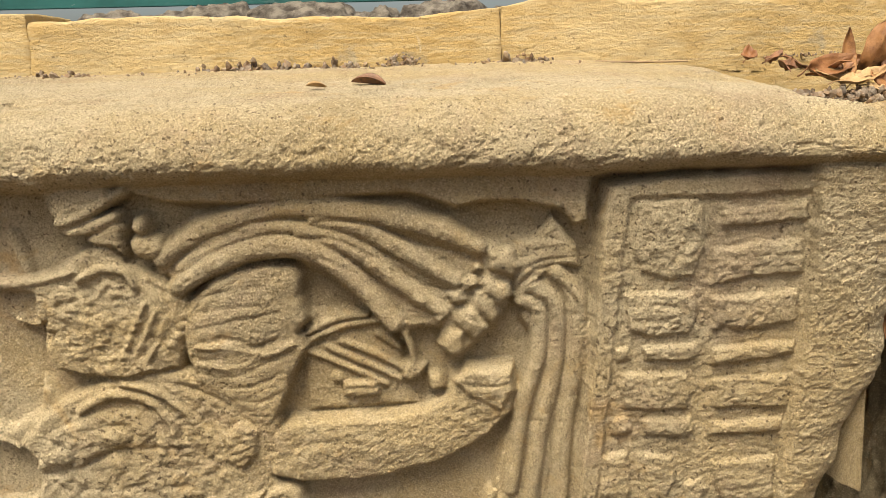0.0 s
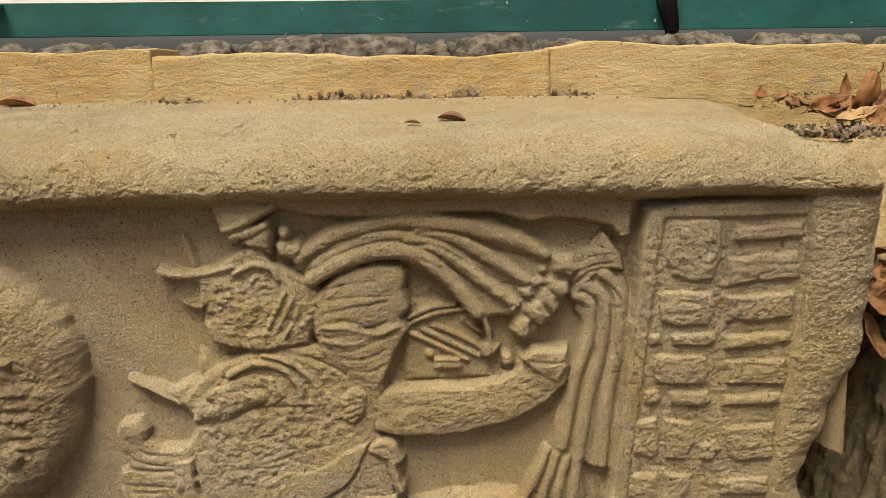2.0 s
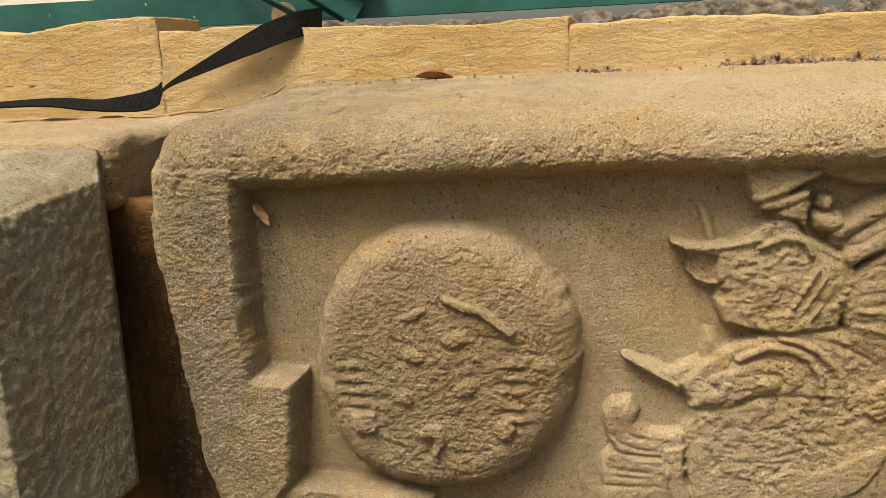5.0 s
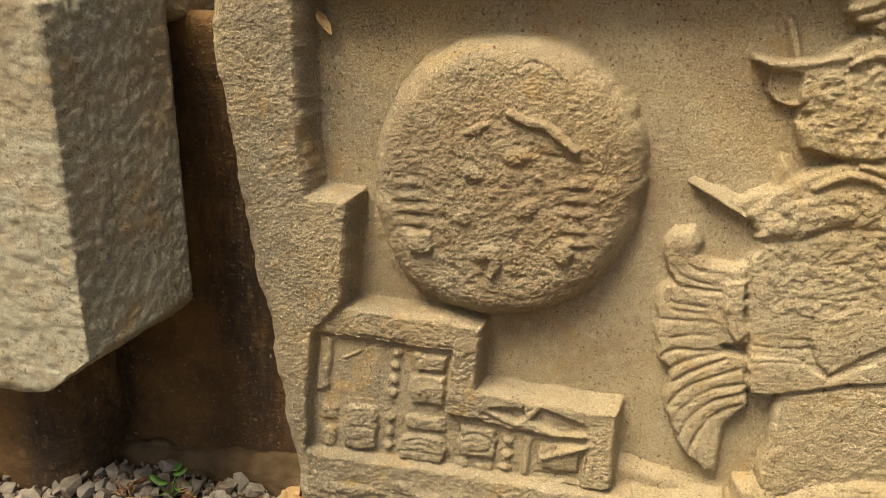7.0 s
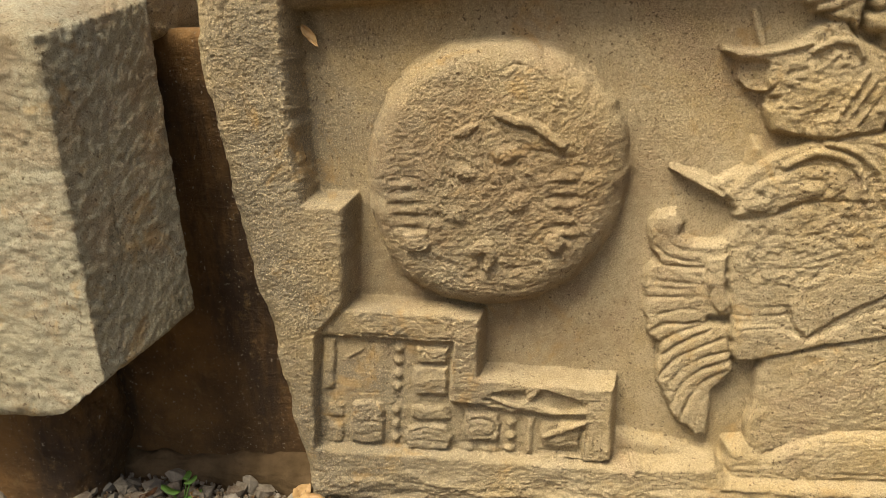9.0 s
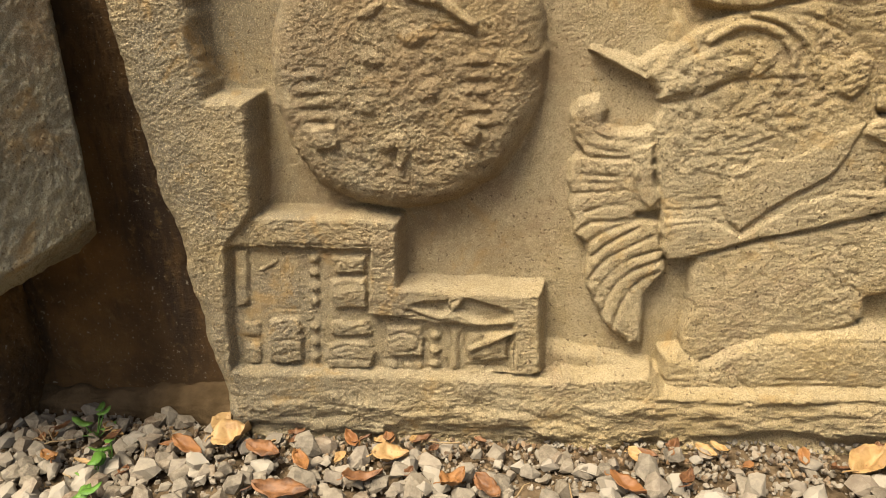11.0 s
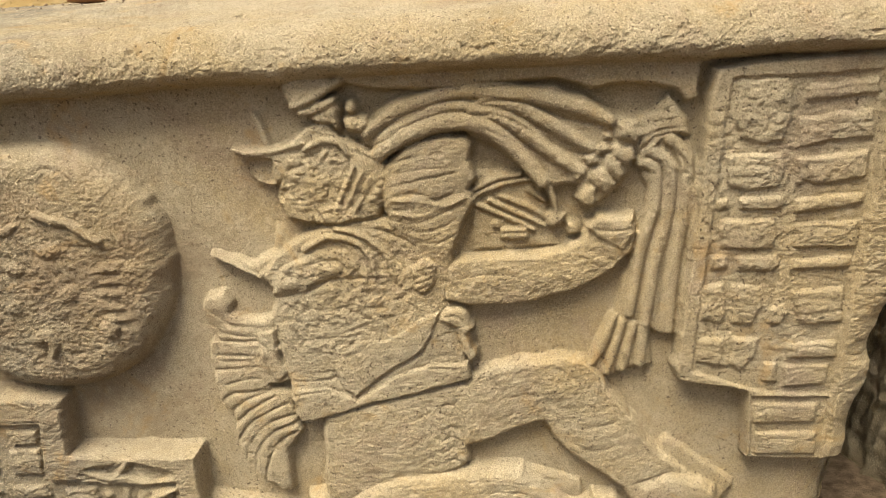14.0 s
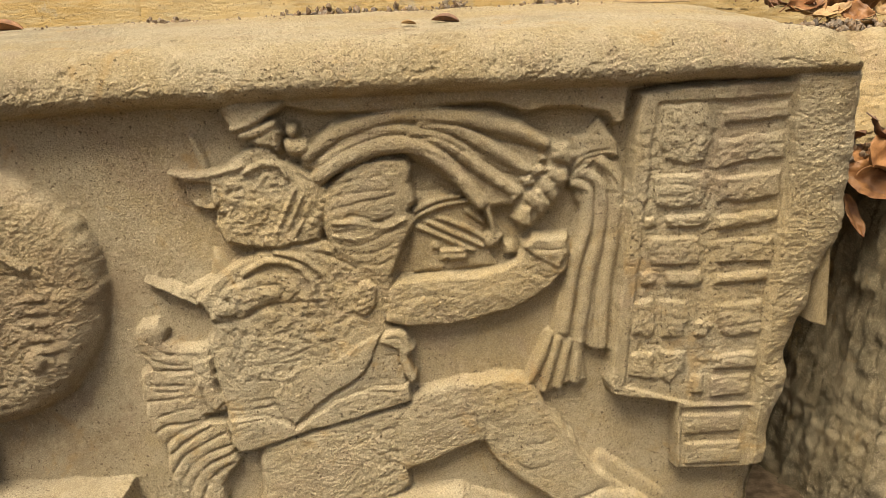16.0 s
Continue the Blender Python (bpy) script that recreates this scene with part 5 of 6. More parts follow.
# ---- behind: earth bank, grey rocks, green frame, clear sheet ----
tagged(rough_block("earth_bank", soil_mat, (0, 2.7, 0.33), (4.5, 1.5, 0.37), 0.05, 0.02, 41, "earth bank behind the stones", "bank", n=60), kind="structure")
rng = random.Random(5)
tagged(rough_block("wall_core", soil_mat, (0, 1.09, 0.29), (1.9, 0.09, 0.29), 0.02, 0.01, 43, "earth core of the wall", "wall", n=60), kind="structure")
for i in range(26):
    x = -1.7 + i * 0.125 + rng.uniform(-0.03, 0.03)
    r = rng.uniform(0.05, 0.09)
    rough_block("grey_rock", grey_rock, (x, 1.27 + 0.08 * (x + 1) + rng.uniform(-0.02, 0.04), 0.70 + rng.uniform(0, 0.012)), (r, 0.07, 0.07), 0.04, 0.016, 100 + i,
                "rough grey rock with dark hollows behind the stones", "rock", n=22, turn=rng.uniform(-30, 30), fine=12)["group"] = "grey rocks"


def bar(bm, a, b, w, h, up=(0, 0, 1)):
    """A bar of section w x h from a to b."""
    a, b = Vector(a), Vector(b)
    d = (b - a).normalized()
    s = d.cross(Vector(up)).normalized()
    u = s.cross(d).normalized()
    ring = [[bm.verts.new(p + s * i * w / 2 + u * j * h / 2) for i, j in ((-1, -1), (1, -1), (1, 1), (-1, 1))] for p in (a, b)]
    for i in range(4):
        bm.faces.new((ring[0][i], ring[0][(i + 1) % 4], ring[1][(i + 1) % 4], ring[1][i]))
    bm.faces.new(ring[0][::-1])
    bm.faces.new(ring[1])


def bars(name, mat, parent, *rods, label=""):
    bm = bmesh.new()
    for r in rods:
        bar(bm, *r)
    bmesh.ops.recalc_face_normals(bm, faces=bm.faces)
    bmesh.ops.bevel(bm, geom=bm.edges[:], offset=0.0012, segments=2, affect="EDGES")
    return part(name, bm, mat, parent, label)


# a second black strap knotted round the rail
def strap_loop(x, y):
    bm, prev = bmesh.new(), None
    for k in range(13):
        q = k / 12
        c = Vector((x - 0.012 + 0.016 * q + 0.004 * math.sin(q * 9), y - 0.014 - 0.010 * math.sin(q * math.pi), 0.92 - 0.15 * q))
        w = 0.012 + 0.008 * math.sin(q * math.pi) ** 2
        ring = [bm.verts.new(c + Vector((w * math.cos(a), 0.5 * w * math.sin(a), 0))) for a in np.linspace(0, 5.5, 8)]
        if prev:
            for j in range(8):
                bm.faces.new((prev[j], prev[(j + 1) % 8], ring[(j + 1) % 8], ring[j]))
        else:
            bm.faces.new(ring)
        prev = ring
    bm.faces.new(prev[::-1])
    tagged(part("strap", bm, black_strap, None, smooth=True), "black strap knotted round the green rail", "strap")


strap_loop(0.375, 1.498)
shelter = tagged(new("shelter_frame"), "green painted steel frame of a low shelter behind the stones", "steel frame")
bars("rail", green_paint, shelter, ((-2.2, 1.242, 0.821), (2.0, 1.662, 0.821), 0.004, 0.056), ((-2.2, 1.26, 0.850), (2.0, 1.68, 0.850), 0.036, 0.004))
bars("post", green_paint, shelter, ((-0.895, 1.345, 0.79), (-1.26, 1.165, 1.06), 0.004, 0.040, (0.6, -0.8, 0)), ((-0.87, 1.352, 0.80), (-1.235, 1.172, 1.07), 0.040, 0.004, (0.6, -0.8, 0)))
bars("brace", green_paint, shelter, ((-0.925, 1.315, 0.775), (-1.42, 1.17, 1.07), 0.004, 0.028, (0.5, -0.8, 0.2)), label="thin green brace")
bars("cleat", green_paint, shelter, ((-0.90, 1.352, 0.846), (-0.83, 1.359, 0.846), 0.05, 0.006))
bm = bmesh.new()
bmesh.ops.create_cone(bm, cap_ends=True, segments=6, radius1=0.008, radius2=0.008, depth=0.008, matrix=pose(-0.855, 1.372, 0.832, 90, 0, 0))
part("bolt", bm, green_paint, shelter)
bm = bmesh.new()
bmesh.ops.create_circle(bm, cap_ends=True, segments=20, radius=0.024, matrix=pose(-1.01, 1.345, 0.805, 80, 0, 0))
g = bmesh.ops.extrude_face_region(bm, geom=bm.faces[:])
bmesh.ops.translate(bm, vec=(0, -0.004, 0), verts=[v for v in g["geom"] if isinstance(v, bmesh.types.BMVert)])
part("gusset", bm, rust_steel, shelter, "bare brown drilled steel gusset")
bm = bmesh.new()
hook = [Vector((-1.10 + 0.004 * k, 1.335, 0.845 + 0.010 * math.sin(k * 0.9))) for k in range(10)]
for a, b in zip(hook[:-1], hook[1:]):
    bar(bm, a, b, 0.003, 0.003)
part("hook", bm, rust_steel, shelter, "bent wire hook")

sheet_mat = Mat("clear ribbed sheet", 0.35, 0.4)
sheet_mat.colour(sheet_mat.mix(sheet_mat.ramp(sheet_mat.noise(6, 5, 0.6), 0.35, 0.7), (0.36, 0.35, 0.31), (0.27, 0.26, 0.22)))
sheet_mat.b.inputs["Transmission Weight"].default_value = 0.08
ns = 120
sy = np.linspace(0, 1, ns * 4)
sheet_v = []
for side in (0, 1):
    for xx in (-2.2, 2.0):
        yy = 1.272 + (xx + 2.2) * 0.1 + sy * 0.8
        zz = 0.855 + sy * 0.36 + 0.002 * np.abs(np.sin(sy * ns * math.pi)) - side * 0.006
        sheet_v.append(np.stack([np.full_like(sy, xx), yy, zz], 1))
m_ = len(sy)
f_ = np.arange(m_ - 1)
faces_ = np.concatenate([np.stack([f_, f_ + m_, f_ + m_ + 1, f_ + 1], 1), np.stack([f_ + 2 * m_, f_ + 2 * m_ + 1, f_ + 3 * m_ + 1, f_ + 3 * m_], 1)])
sheet = tagged(new("ribbed_sheet", mesh_of("ribbed_sheet", np.concatenate(sheet_v), faces_, False)), "milky translucent ribbed plastic sheet on the green rail", "plastic sheet")
sheet.data.materials.append(sheet_mat.m)

# black strap, twisted once, lying over the stones
pts = [Vector(p) for p in ((-0.838, 1.085, 0.775), (-0.862, 1.05, 0.769), (-0.895, 1.035, 0.758), (-0.941, 1.03, 0.741), (-1.008, 1.025, 0.714), (-1.062, 1.02, 0.691), (-1.093, 1.01, 0.67), (-1.161, 0.98, 0.666), (-1.253, 0.97, 0.673), (-1.5, 0.97, 0.667), (-1.8, 0.97, 0.667))]
tilt = (76, 76, 75, 74, 76, 78, 60, 24, 16, 8, 8)
bm, prev = bmesh.new(), None
for i in range(len(pts) - 1):
    for k in range(8):
        t = k / 8
        a, b, c, d = pts[max(i - 1, 0)], pts[i], pts[i + 1], pts[min(i + 2, len(pts) - 1)]
        p = 0.5 * (2 * b + (c - a) * t + (2 * a - 5 * b + 4 * c - d) * t * t + (3 * b - a - 3 * c + d) * t ** 3)
        w_ = (tilt[i] + (tilt[i + 1] - tilt[i]) * t)
        dr = Vector((0, math.cos(radians(w_)), math.sin(radians(w_)))) * (0.019 * (0.12 + 0.88 * min(1, abs(p.x + 1.075) / 0.16)) if p.x > -1.075 else 0.017)
        th = Vector((0, -math.sin(radians(w_)), math.cos(radians(w_)))) * 0.0012
        ring = [bm.verts.new(p + q) for q in (-dr - th, dr - th, dr + th, -dr + th)]
        if prev:
            for j in range(4):
                bm.faces.new((prev[j], prev[(j + 1) % 4], ring[(j + 1) % 4], ring[j]))
        prev = ring
strap = part("strap", bm, black_strap, None)
tagged(strap, "black woven strap twisted over the stones", "strap")

# ---- ground ----
def spaced(lo, hi, near0, near1, step):
    mid = np.arange(near0, near1, step)
    far = np.geomspace(0.02, 1, 26)
    return np.concatenate([near0 + (lo - near0) * far[::-1], mid, near1 + (hi - near1) * far])


gx, gy = spaced(-60, 60, -1.7, 1.2, 0.012), spaced(-60, 60, 0.2, 0.8, 0.012)
GX, GY = np.meshgrid(gx, gy)
GZ = -0.006 + 0.006 * fbm(GX * 9, GY * 9, 0, 4, 91)
ground = tagged(new("ground", mesh_of("ground", np.stack([GX, GY, GZ], -1).reshape(-1, 3), grid_faces(len(gy), len(gx)))), "brown soil under gravel", "ground", kind="structure")
ground.data.materials.append(soil_mat)


def pebble(r, seed):
    """An angular chip of stone."""
    rn = random.Random(seed)
    bm = bmesh.new()
    for _ in range(rn.randint(14, 22)):
        d = Vector((rn.gauss(0, 1), rn.gauss(0, 1), rn.gauss(0, 1))).normalized()
        bm.verts.new(Vector((d.x * rn.uniform(0.8, 1.2), d.y * rn.uniform(0.6, 0.95), d.z * rn.uniform(0.5, 0.75))) * r * rn.uniform(0.86, 1.06))
    res = bmesh.ops.convex_hull(bm, input=bm.verts[:])
    bmesh.ops.delete(bm, geom=[v for v in bm.verts if not v.link_faces], context="VERTS")
    bmesh.ops.triangulate(bm, faces=bm.faces[:])
    bm.verts.index_update()
    v = np.array([x.co[:] for x in bm.verts])
    f = np.array([[x.index for x in fc.verts] for fc in bm.faces])
    bm.free()
    return v, f


def scatter(name, mat, pool, count, place, label, category, smooth=False):
    vs, fs, k = [], [], 0
    for i in range(count):
        v, f = pool[i % len(pool)]
        x, y, z, s, e = place(i)
        m = np.array(Euler(e).to_matrix())
        vs.append(v @ m.T * s + (x, y, z))
        fs.append(f + k)
        k += len(v)
    ob = tagged(new(name, mesh_of(name, np.concatenate(vs), np.concatenate(fs), smooth)), label, category, kind="stuff")
    ob.data.materials.append(mat)
    return ob


rng = random.Random(11)
def wall_line(x):
    return 0.64 + 0.05 * max(0.0, min(1.0, (x + 0.8) / 1.1)) if x > -0.81 else 0.69


def stone_place(i):
    while True:
        x = rng.uniform(-1.6, 1.1)
        y = wall_line(x) - 0.012 - abs(rng.gauss(0, 0.22))
        gap = wall_line(x) - y
        bare = 0.55 * math.exp(-((x + 0.42) / 0.16) ** 2) + 0.15
        if y > -0.1 and rng.random() < min(1.0, (gap / 0.075) ** 1.2) and rng.random() > bare * math.exp(-gap / 0.12):
            break
    s = rng.choice((0.45, 0.55, 0.65, 0.75, 0.85, 1.0, 1.1, 1.25))
    return x, y, 0.001 + 0.005 * s + rng.uniform(-0.002, 0.004), s, (rng.uniform(-0.6, 0.6), rng.uniform(-0.6, 0.6), rng.uniform(0, 6.3))


pool = [pebble(0.0145, 500 + i) for i in range(40)]
scatter("gravel", gravel_mat, pool, 2300, stone_place, "pale grey crushed limestone gravel on brown soil", "gravel")
grit = [pebble(0.004, 700 + i) for i in range(16)]
scatter("grit", gravel_mat, grit, 7000, lambda i: (rng.uniform(-1.4, 0.8), wall_line(0) - abs(rng.gauss(0, 0.14)), 0.001, rng.uniform(0.4, 1.3), (rng.uniform(0, 6), rng.uniform(0, 6), rng.uniform(0, 6))),
        "fine grit between the gravel", "grit")


# ---- leaves and litter ----
def leaf(mat, where, length, width, label, turn=0.0, tip=0.0, roll=0.0, curl=0.5, fold=0.35, category="dry leaf", seed=0):
    """A leaf blade with midrib, folded along it and curled from end to end."""
    rn = random.Random(seed)
    n, m = 18, 9
    t, s = np.meshgrid(np.linspace(0, 1, n), np.linspace(-1, 1, m), indexing="ij")
    half = width / 2 * np.sin(math.pi * np.clip(t, 0, 1) ** 0.85) ** 0.75 * (1 + 0.10 * fbm(t * 6, np.sign(s), 0, 2, seed))
    x = (t - 0.5) * length
    y = s * half
    z = fold * np.abs(s) ** 1.4 * half + curl * length * (t - 0.5) ** 2 + 0.16 * width * fbm(t * 5, s * 2.5, 1, 3, seed + 3) - 0.0012 * np.exp(-(s * 5) ** 2)
    v = np.stack([x, y, z], -1).reshape(-1, 3)
    f = grid_faces(n, m)
    back_v = v - (0, 0, 0.0006)
    v = np.concatenate([v, back_v])
    f = np.concatenate([f, f[:, ::-1] + n * m])
    edge = [i * m for i in range(n)], [i * m + m - 1 for i in range(n)]
    for k, e in enumerate(edge):
        for a, b in zip(e[:-1], e[1:]):
            f = np.concatenate([f, [[a, b, b + n * m, a + n * m] if k == 0 else [b, a, a + n * m, b + n * m]]])
    name = category.replace(" ", "_")
    ob = new(name, mesh_of(name, v, f))
    ob.matrix_world = pose(*where, roll, tip, turn)
    ob.data.materials.append(mat)
    bm = bmesh.new()
    prev = None
    for i in range(7):
        q = i / 6
        c = Vector((-length / 2 - q * length * 0.22 + 0.004, 0.006 * math.sin(q * 2 + seed), curl * length * 0.25 - q * 0.004))
        ring = [bm.verts.new(c + Vector((0, math.cos(a) * 0.0009, math.sin(a) * 0.0009))) for a in (0, 1.57, 3.14, 4.71)]
        if prev:
            for j in range(4):
                bm.faces.new((prev[j], prev[(j + 1) % 4], ring[(j + 1) % 4], ring[j]))
        prev = ring
    part("stalk", bm, mat, ob)
    return tagged(ob, label, category, "fallen leaves")


DRY, DARK, TAN = "curled orange-brown dry leaf", "dark brown shrivelled leaf", "tan crumpled dry leaf"
for mat, x, y, size, wide, turn, tip, curl, label in (
        (tan_leaf, -0.786, 0.605, 0.048, 0.040, 20, -14, 0.9, TAN + " against the slab"), (dry_leaf, -0.828, 0.581, 0.048, 0.020, -25, 5, 0.6, DRY + " on the gravel"),
        (dark_leaf, -0.742, 0.585, 0.045, 0.022, -15, 4, 0.4, DARK + " on the gravel"), (dark_leaf, -0.694, 0.515, 0.060, 0.028, 5, 6, 0.5, DARK + " on the gravel"),
        (dry_leaf, -0.691, 0.567, 0.035, 0.016, -50, 5, 0.5, DRY + " on the gravel"), (dark_leaf, -0.619, 0.545, 0.042, 0.016, 25, 8, 0.9, DARK + " on the gravel"),
        (tan_leaf, -0.600, 0.588, 0.040, 0.024, 10, 6, 0.6, TAN + " on the gravel"), (dry_leaf, -0.527, 0.549, 0.036, 0.022, 60, 8, 0.9, DRY + " on the gravel"),
        (dark_leaf, -0.489, 0.540, 0.040, 0.020, -45, 4, 0.6, DARK + " on the gravel"), (dry_leaf, -0.356, 0.558, 0.042, 0.018, -35, 8, 0.7, DRY + " on the gravel"),
        (tan_leaf, -0.125, 0.618, 0.050, 0.030, 40, -8, 0.5, TAN + " against the slab"), (tan_leaf, -0.092, 0.640, 0.040, 0.020, 25, -10, 0.5, TAN + " on the gravel"),
        (dry_leaf, 0.030, 0.632, 0.075, 0.030, 8, 6, 0.5, DRY + " on the gravel"), (tan_leaf, -0.814, 0.636, 0.030, 0.020, 70, -10, 0.6, TAN + " on the gravel"),
        (dark_leaf, -0.30, 0.575, 0.030, 0.014, 70, 5, 0.5, DARK + " on the gravel"), (dry_leaf, -0.44, 0.50, 0.050, 0.022, 15, 6, 0.6, DRY + " on the gravel"),
        (dark_leaf, 0.10, 0.60, 0.045, 0.020, 120, 5, 0.5, DARK + " on the gravel"), (dry_leaf, -0.98, 0.55, 0.035, 0.016, 150, 5, 0.6, DRY + " on the gravel")):
    leaf(mat, (x, y, 0.017 + 0.25 * (tip < -15) * size), size, wide, label, turn, tip, 8, curl, 0.5, seed=int(abs(x) * 1000))
rng = random.Random(33)
for i in range(46):
    x = rng.uniform(-1.05, 0.25)
    leaf(rng.choice((dry_leaf, dark_leaf, dark_leaf, tan_leaf)), (x, 0.628 + 0.045 * max(0, x + 0.8) - abs(rng.gauss(0, 0.045)), 0.010 + rng.uniform(0, 0.006)), rng.uniform(0.012, 0.030), rng.uniform(0.006, 0.014),
         "brown scrap of dry leaf among the gravel", rng.uniform(0, 360), rng.uniform(-15, 15), rng.uniform(-20, 20), rng.uniform(0.2, 0.9), 0.5, "leaf scrap", 60 + i)
leaf(lime_leaf, (-0.162, 0.515, 0.020), 0.085, 0.045, "fresh yellow-green leaf on the gravel", 10, 4, 5, 0.3, 0.2, "fallen leaf", 5)

# leaves caught between the slab and the blocks, and at the foot of the sawn stones
for mat, x, y, z, size, wide, turn, tip, roll, curl in (
        (dry_leaf, 0.478, 0.985, 0.680, 0.060, 0.016, 85, -80, 0, 0.4), (tan_leaf, 0.482, 0.955, 0.652, 0.065, 0.022, 15, -12, 20, 0.5), (dry_leaf, 0.535, 0.965, 0.660, 0.070, 0.028, 120, 35, 30, 0.5),
        (dark_leaf, 0.574, 0.985, 0.662, 0.050, 0.030, -40, 30, 0, 0.7), (tan_leaf, 0.605, 0.985, 0.650, 0.030, 0.020, 60, -20, 0, 0.8), (dry_leaf, 0.455, 0.985, 0.662, 0.045, 0.018, 140, 20, 0, 0.5),
        (tan_leaf, 0.510, 0.945, 0.640, 0.055, 0.026, -10, 5, 12, 0.4), (dry_leaf, 0.365, 0.985, 0.682, 0.030, 0.018, 70, -30, 0, 0.8), (dark_leaf, 0.392, 0.978, 0.678, 0.030, 0.016, 30, -20, 0, 0.8),
        (dry_leaf, 0.437, 0.760, 0.492, 0.070, 0.030, 35, -20, 15, 0.4), (dry_leaf, 0.455, 0.742, 0.500, 0.110, 0.050, 30, -22, 45, 0.45), (dry_leaf, 0.480, 0.760, 0.520, 0.080, 0.040, 60, -30, 0, 0.4),
        (dry_leaf, 0.485, 0.725, 0.498, 0.105, 0.046, 25, -20, 62, 0.5), (dry_leaf, 0.425, 0.725, 0.462, 0.075, 0.040, -30, 25, 50, 0.5), (dry_leaf, 0.410, 0.735, 0.425, 0.055, 0.018, -60, 60, 20, 0.3),
        (dark_leaf, 0.420, 0.770, 0.510, 0.050, 0.022, 100, 10, 0, 0.7), (dark_leaf, 0.405, 0.765, 0.495, 0.045, 0.020, 10, -15, 0, 0.6), (dark_leaf, 0.43, 0.755, 0.47, 0.06, 0.03, -20, 10, 20, 0.5),
        (dry_leaf, 0.470, 0.740, 0.525, 0.085, 0.050, 70, -25, 35, 0.7), (dry_leaf, 0.500, 0.735, 0.535, 0.070, 0.045, 140, 15, 50, 0.8), (dark_leaf, 0.440, 0.745, 0.515, 0.055, 0.030, 10, 40, 30, 0.9),
        (dry_leaf, 0.458, 0.980, 0.668, 0.075, 0.026, 12, -8, 60, 0.5), (tan_leaf, 0.470, 0.972, 0.654, 0.070, 0.024, -8, 4, 30, 0.6), (dry_leaf, 0.500, 0.970, 0.672, 0.080, 0.030, 100, 58, 20, 0.8),
        (dark_leaf, 0.530, 0.985, 0.668, 0.055, 0.034, 40, -30, 40, 0.6), (tan_leaf, 0.560, 0.975, 0.658, 0.030, 0.026, 20, -40, 60, 0.7), (dark_leaf, 0.425, 0.985, 0.668, 0.045, 0.016, -30, 25, 0, 0.5),
        (dark_leaf, 0.400, 0.965, 0.668, 0.040, 0.020, 60, -10, 20, 0.7), (dry_leaf, 0.515, 0.950, 0.650, 0.050, 0.030, -50, 12, 50, 0.9)):
    leaf(mat, (x, y, z), size, wide, "dry brown leaf wedged among others beside the slab", turn, tip, roll, curl, 0.5, seed=int(x * 997 + y * 313))


def seed_pod(x, y, z, length, mat, turn, label):
    """A split seed husk: half a hollow pod, thick at the rim."""
    n, m = 16, 9
    t, s = np.meshgrid(np.linspace(0, 1, n), np.linspace(0, math.pi, m), indexing="ij")
    r = length * 0.24 * np.sin(math.pi * np.clip(t, 0.02, 0.98)) ** 0.6
    out = np.stack([(t - 0.5) * length, np.cos(s) * r, (1 - np.sin(s)) * r], -1)
    inn = np.stack([(t - 0.5) * length * 0.9, np.cos(s) * r * 0.82, (1 - np.sin(s) * 0.8) * r], -1)
    f = grid_faces(n, m)
    k = n * m
    rim = np.array([[i * m + e, (i + 1) * m + e, (i + 1) * m + e + k, i * m + e + k] for i in range(n - 1) for e in (0, m - 1)])
    ob = new("seed_husk", mesh_of("seed_husk", np.concatenate([out.reshape(-1, 3), inn.reshape(-1, 3)]), np.concatenate([f, f[:, ::-1] + k, rim])))
    ob.matrix_world = pose(x, y, z, 12, 6, turn)
    ob.data.materials.append(mat)
    return tagged(ob, label, "seed husk")


seed_pod(-0.054, 0.800, 0.668, 0.032, dark_leaf, -12, "dark brown split seed husk on the slab's top")
seed_pod(-0.097, 0.765, 0.667, 0.018, tan_leaf, 20, "small tan seed husk on the slab's top")
seed_pod(-0.655, 1.030, 0.684, 0.055, dry_leaf, 12, "orange-brown split seed husk by the sawn stone")
leaf(tan_leaf, (-0.752, 0.655, 0.560), 0.028, 0.010, "tan leaf scrap stuck to the slab", 0, 55, 80, 0.4, 0.4, seed=9)


def twig(points, r, label):
    bm, prev = bmesh.new(), None
    for i, c in enumerate(points):
        d = (Vector(points[min(i + 1, len(points) - 1)]) - Vector(points[max(i - 1, 0)])).normalized()
        s = d.cross(Vector((0.2, 0.3, 1))).normalized()
        u = s.cross(d)
        ring = [bm.verts.new(Vector(c) + (s * math.cos(a) + u * math.sin(a)) * r * (1 - 0.5 * i / len(points))) for a in (0, 1.05, 2.1, 3.14, 4.19, 5.24)]
        if prev:
            for j in range(6):
                bm.faces.new((prev[j], prev[(j + 1) % 6], ring[(j + 1) % 6], ring[j]))
        prev = ring
    tagged(part("twig", bm, rust_steel, None, smooth=True), label, "twig")


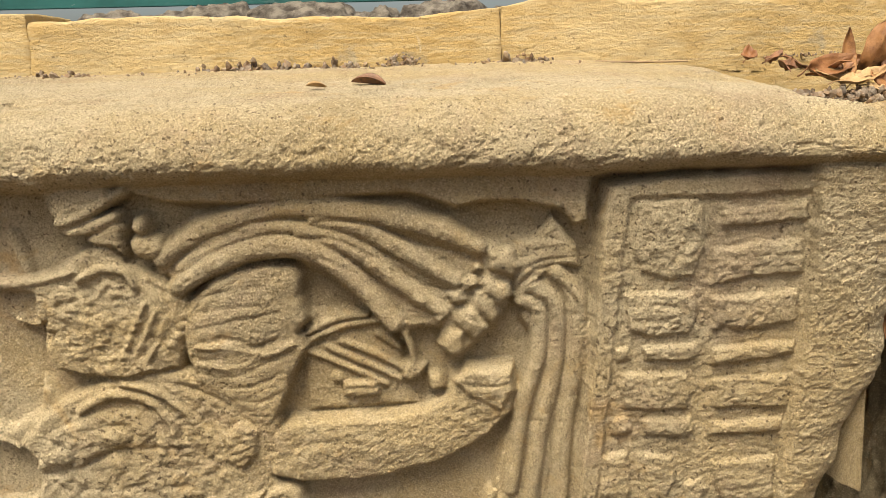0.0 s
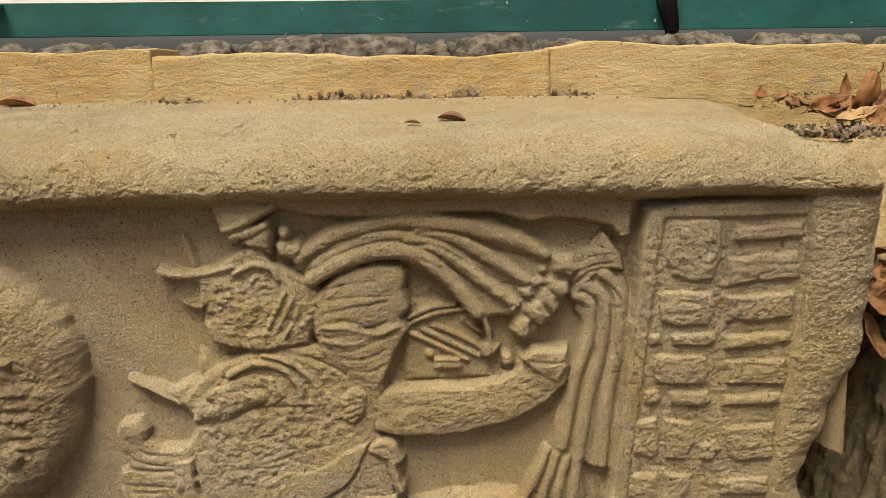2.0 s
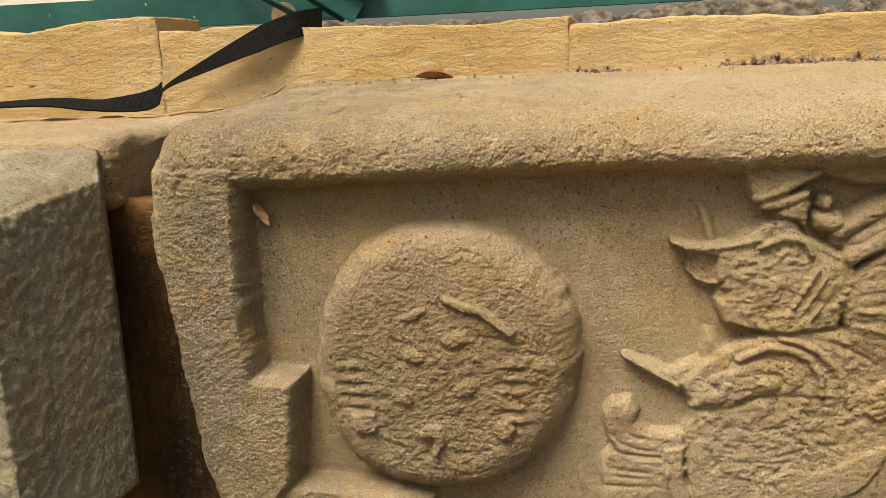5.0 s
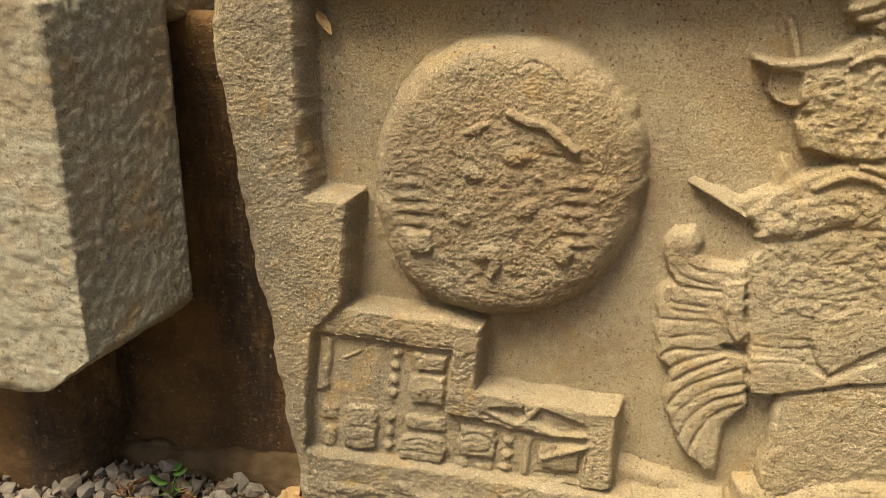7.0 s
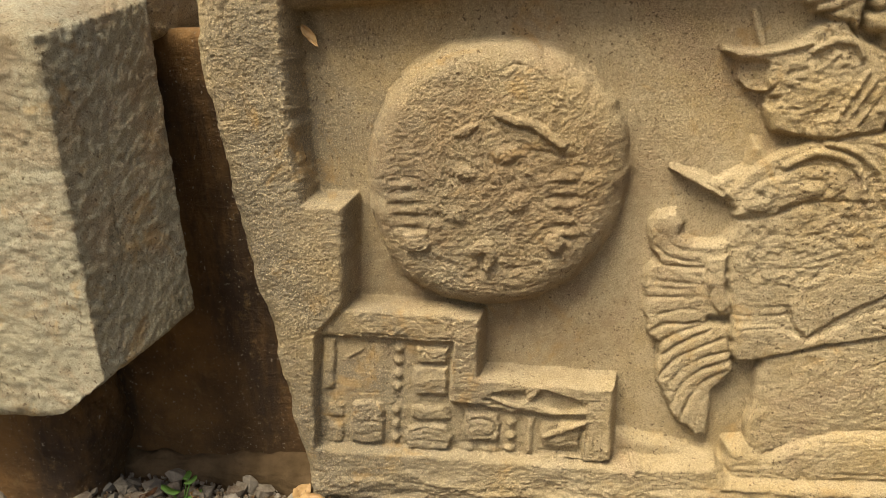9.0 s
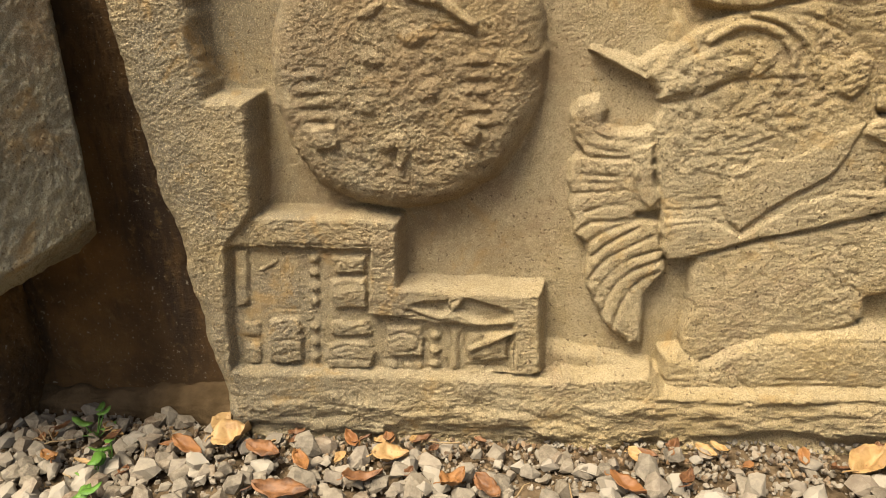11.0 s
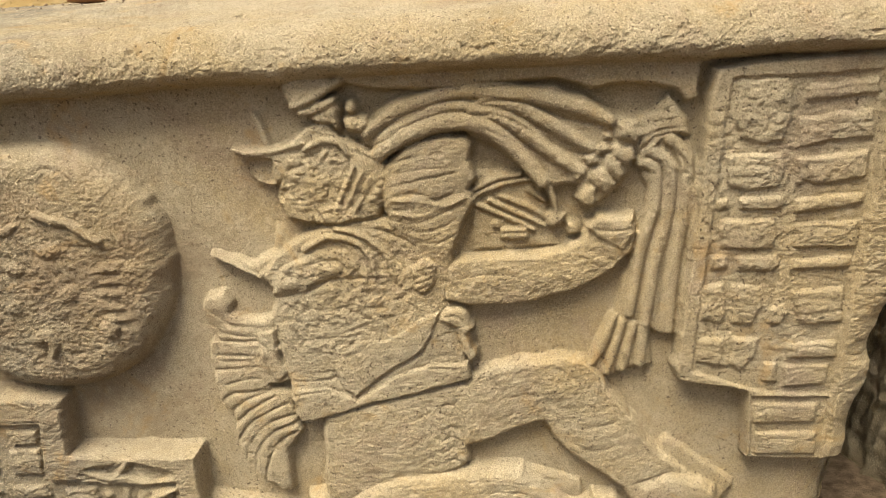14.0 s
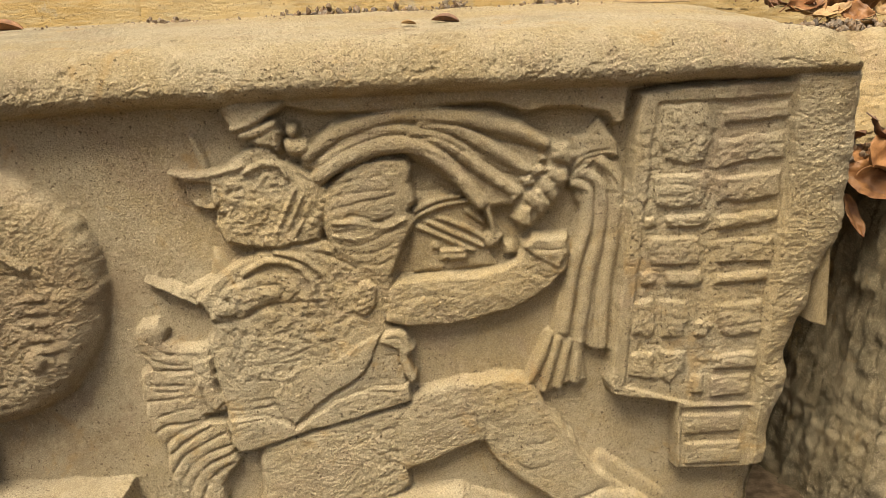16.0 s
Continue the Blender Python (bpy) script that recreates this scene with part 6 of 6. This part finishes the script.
twig(((-0.995, 0.90, 0.652), (-0.97, 0.905, 0.655), (-0.945, 0.915, 0.654), (-0.925, 0.92, 0.657)), 0.0022, "thin brown twig on the ledge stone")
twig(((-0.885, 0.955, 0.668), (-0.872, 0.975, 0.674), (-0.860, 0.985, 0.684)), 0.0022, "short brown twig on the slab")
twig(((0.20, 1.03, 0.682), (0.25, 1.035, 0.680), (0.31, 1.03, 0.679)), 0.0016, "thin dry twig at the foot of the sawn stone")
rng = random.Random(21)
for i in range(26):
    x, y, a = rng.uniform(-1.1, 0.3), rng.uniform(0.42, 0.62), rng.uniform(0, 3.14)
    l = rng.uniform(0.015, 0.05)
    twig([(x + l * k * math.cos(a) / 3, y + l * k * math.sin(a) / 3, 0.012 + rng.uniform(0, 0.006)) for k in range(4)], 0.0011, "thin dry twig on the gravel")

# dark litter along the foot of the sawn stones and in the corners
crumbs = [pebble(0.006, 800 + i) for i in range(16)]
top_rows = np.nonzero(row_z > 0.655)[0] if row_z.max() > 0.66 else np.arange(rows - 30, rows)
def crumb_place(i):
    if i >= 2100:
        spot = pos[int(rng.choice(list(top_rows))), int(4 + rng.random() ** 1.5 * (cols - 9))]
        return float(spot[0]), float(spot[1]), float(spot[2]) + 0.001, rng.uniform(0.15, 0.55), (rng.uniform(0, 6), rng.uniform(0, 6), rng.uniform(0, 6))
    if i < 900:
        x = rng.uniform(-0.78, 0.50)
        d = max(0.15, 0.5 + 0.9 * float(value_noise(x * 9, 0, 0, 77)))
        return x, 1.048 - abs(rng.gauss(0, 0.008)), 0.681 + abs(rng.gauss(0, 0.004)) * d, rng.uniform(0.25, 0.9) * d, (rng.uniform(0, 6), rng.uniform(0, 6), rng.uniform(0, 6))
    if i < 1150:
        return rng.gauss(0.47, 0.05), rng.gauss(0.955, 0.025), 0.630 + rng.uniform(0, 0.012), rng.uniform(0.4, 1.2), (rng.uniform(0, 6), rng.uniform(0, 6), rng.uniform(0, 6))
    if i < 1300:
        return rng.gauss(0.42, 0.02), rng.gauss(0.775, 0.015), 0.49 + rng.gauss(0, 0.012), rng.uniform(0.5, 1.2), (rng.uniform(0, 6), rng.uniform(0, 6), rng.uniform(0, 6))
    return rng.uniform(-1.15, 0.3), wall_line(-0.5) - 0.01 - abs(rng.gauss(0, 0.03)), 0.004, rng.uniform(0.3, 0.8), (rng.uniform(0, 6), rng.uniform(0, 6), rng.uniform(0, 6))


scatter("litter", litter_mat, crumbs, 2170, crumb_place, "dark crumbs of leaves and bark along the stones", "litter")
tuft = [pebble(0.005, 850 + i) for i in range(8)]
scatter("moss_tuft", litter_mat, tuft, 60, lambda i: (rng.gauss(-0.03, 0.012), 1.045, 0.684 + abs(rng.gauss(0, 0.006)), rng.uniform(0.3, 0.9), (rng.uniform(0, 6), rng.uniform(0, 6), 0)), "dry dark moss tuft at the foot of the sawn stone", "moss")


def weed(x, y, n, seed, label):
    rn = random.Random(seed)
    top = tagged(new("weed"), label, "weed")
    top.location = (x, y, 0.0)
    for i in range(n):
        a, h, r = rn.uniform(0, 6.28), rn.uniform(0.012, 0.035), rn.uniform(0.004, 0.018)
        tipv = Vector((math.cos(a) * r, math.sin(a) * r, h))
        bm = bmesh.new()
        bar(bm, (0, 0, 0), tipv, 0.0012, 0.0012, (0.3, 0.9, 0.1))
        part("stem", bm, green_leaf, top)
        bm = bmesh.new()
        size = rn.uniform(0.008, 0.014)
        ring = []
        for k in range(12):
            b = k / 12 * 6.283
            w = size * (0.75 + 0.25 * math.cos(b * 2))
            ring.append(bm.verts.new(tipv + Vector((math.cos(b + a) * w, math.sin(b + a) * w * 0.8, 0.25 * w * math.cos(b * 2) + 0.3 * w * math.cos(b)))))
        mid = bm.verts.new(tipv - Vector((0, 0, 0.001)))
        for k in range(12):
            bm.faces.new((mid, ring[k], ring[(k + 1) % 12]))
        g = bmesh.ops.extrude_face_region(bm, geom=bm.faces[:])
        bmesh.ops.translate(bm, vec=(0, 0, 0.0006), verts=[v for v in g["geom"] if isinstance(v, bmesh.types.BMVert)])
        part("leaf", bm, green_leaf, top, smooth=True)


weed(-0.965, 0.612, 5, 1, "small green weed by the stained wall")
weed(-0.913, 0.564, 3, 2, "small green weed in the gravel")
weed(-0.915, 0.530, 3, 3, "small green weed in the gravel")
weed(-0.906, 0.487, 4, 4, "small green weed in the gravel")
weed(-0.70, 1.235, 4, 6, "small green weed behind the sawn stones")
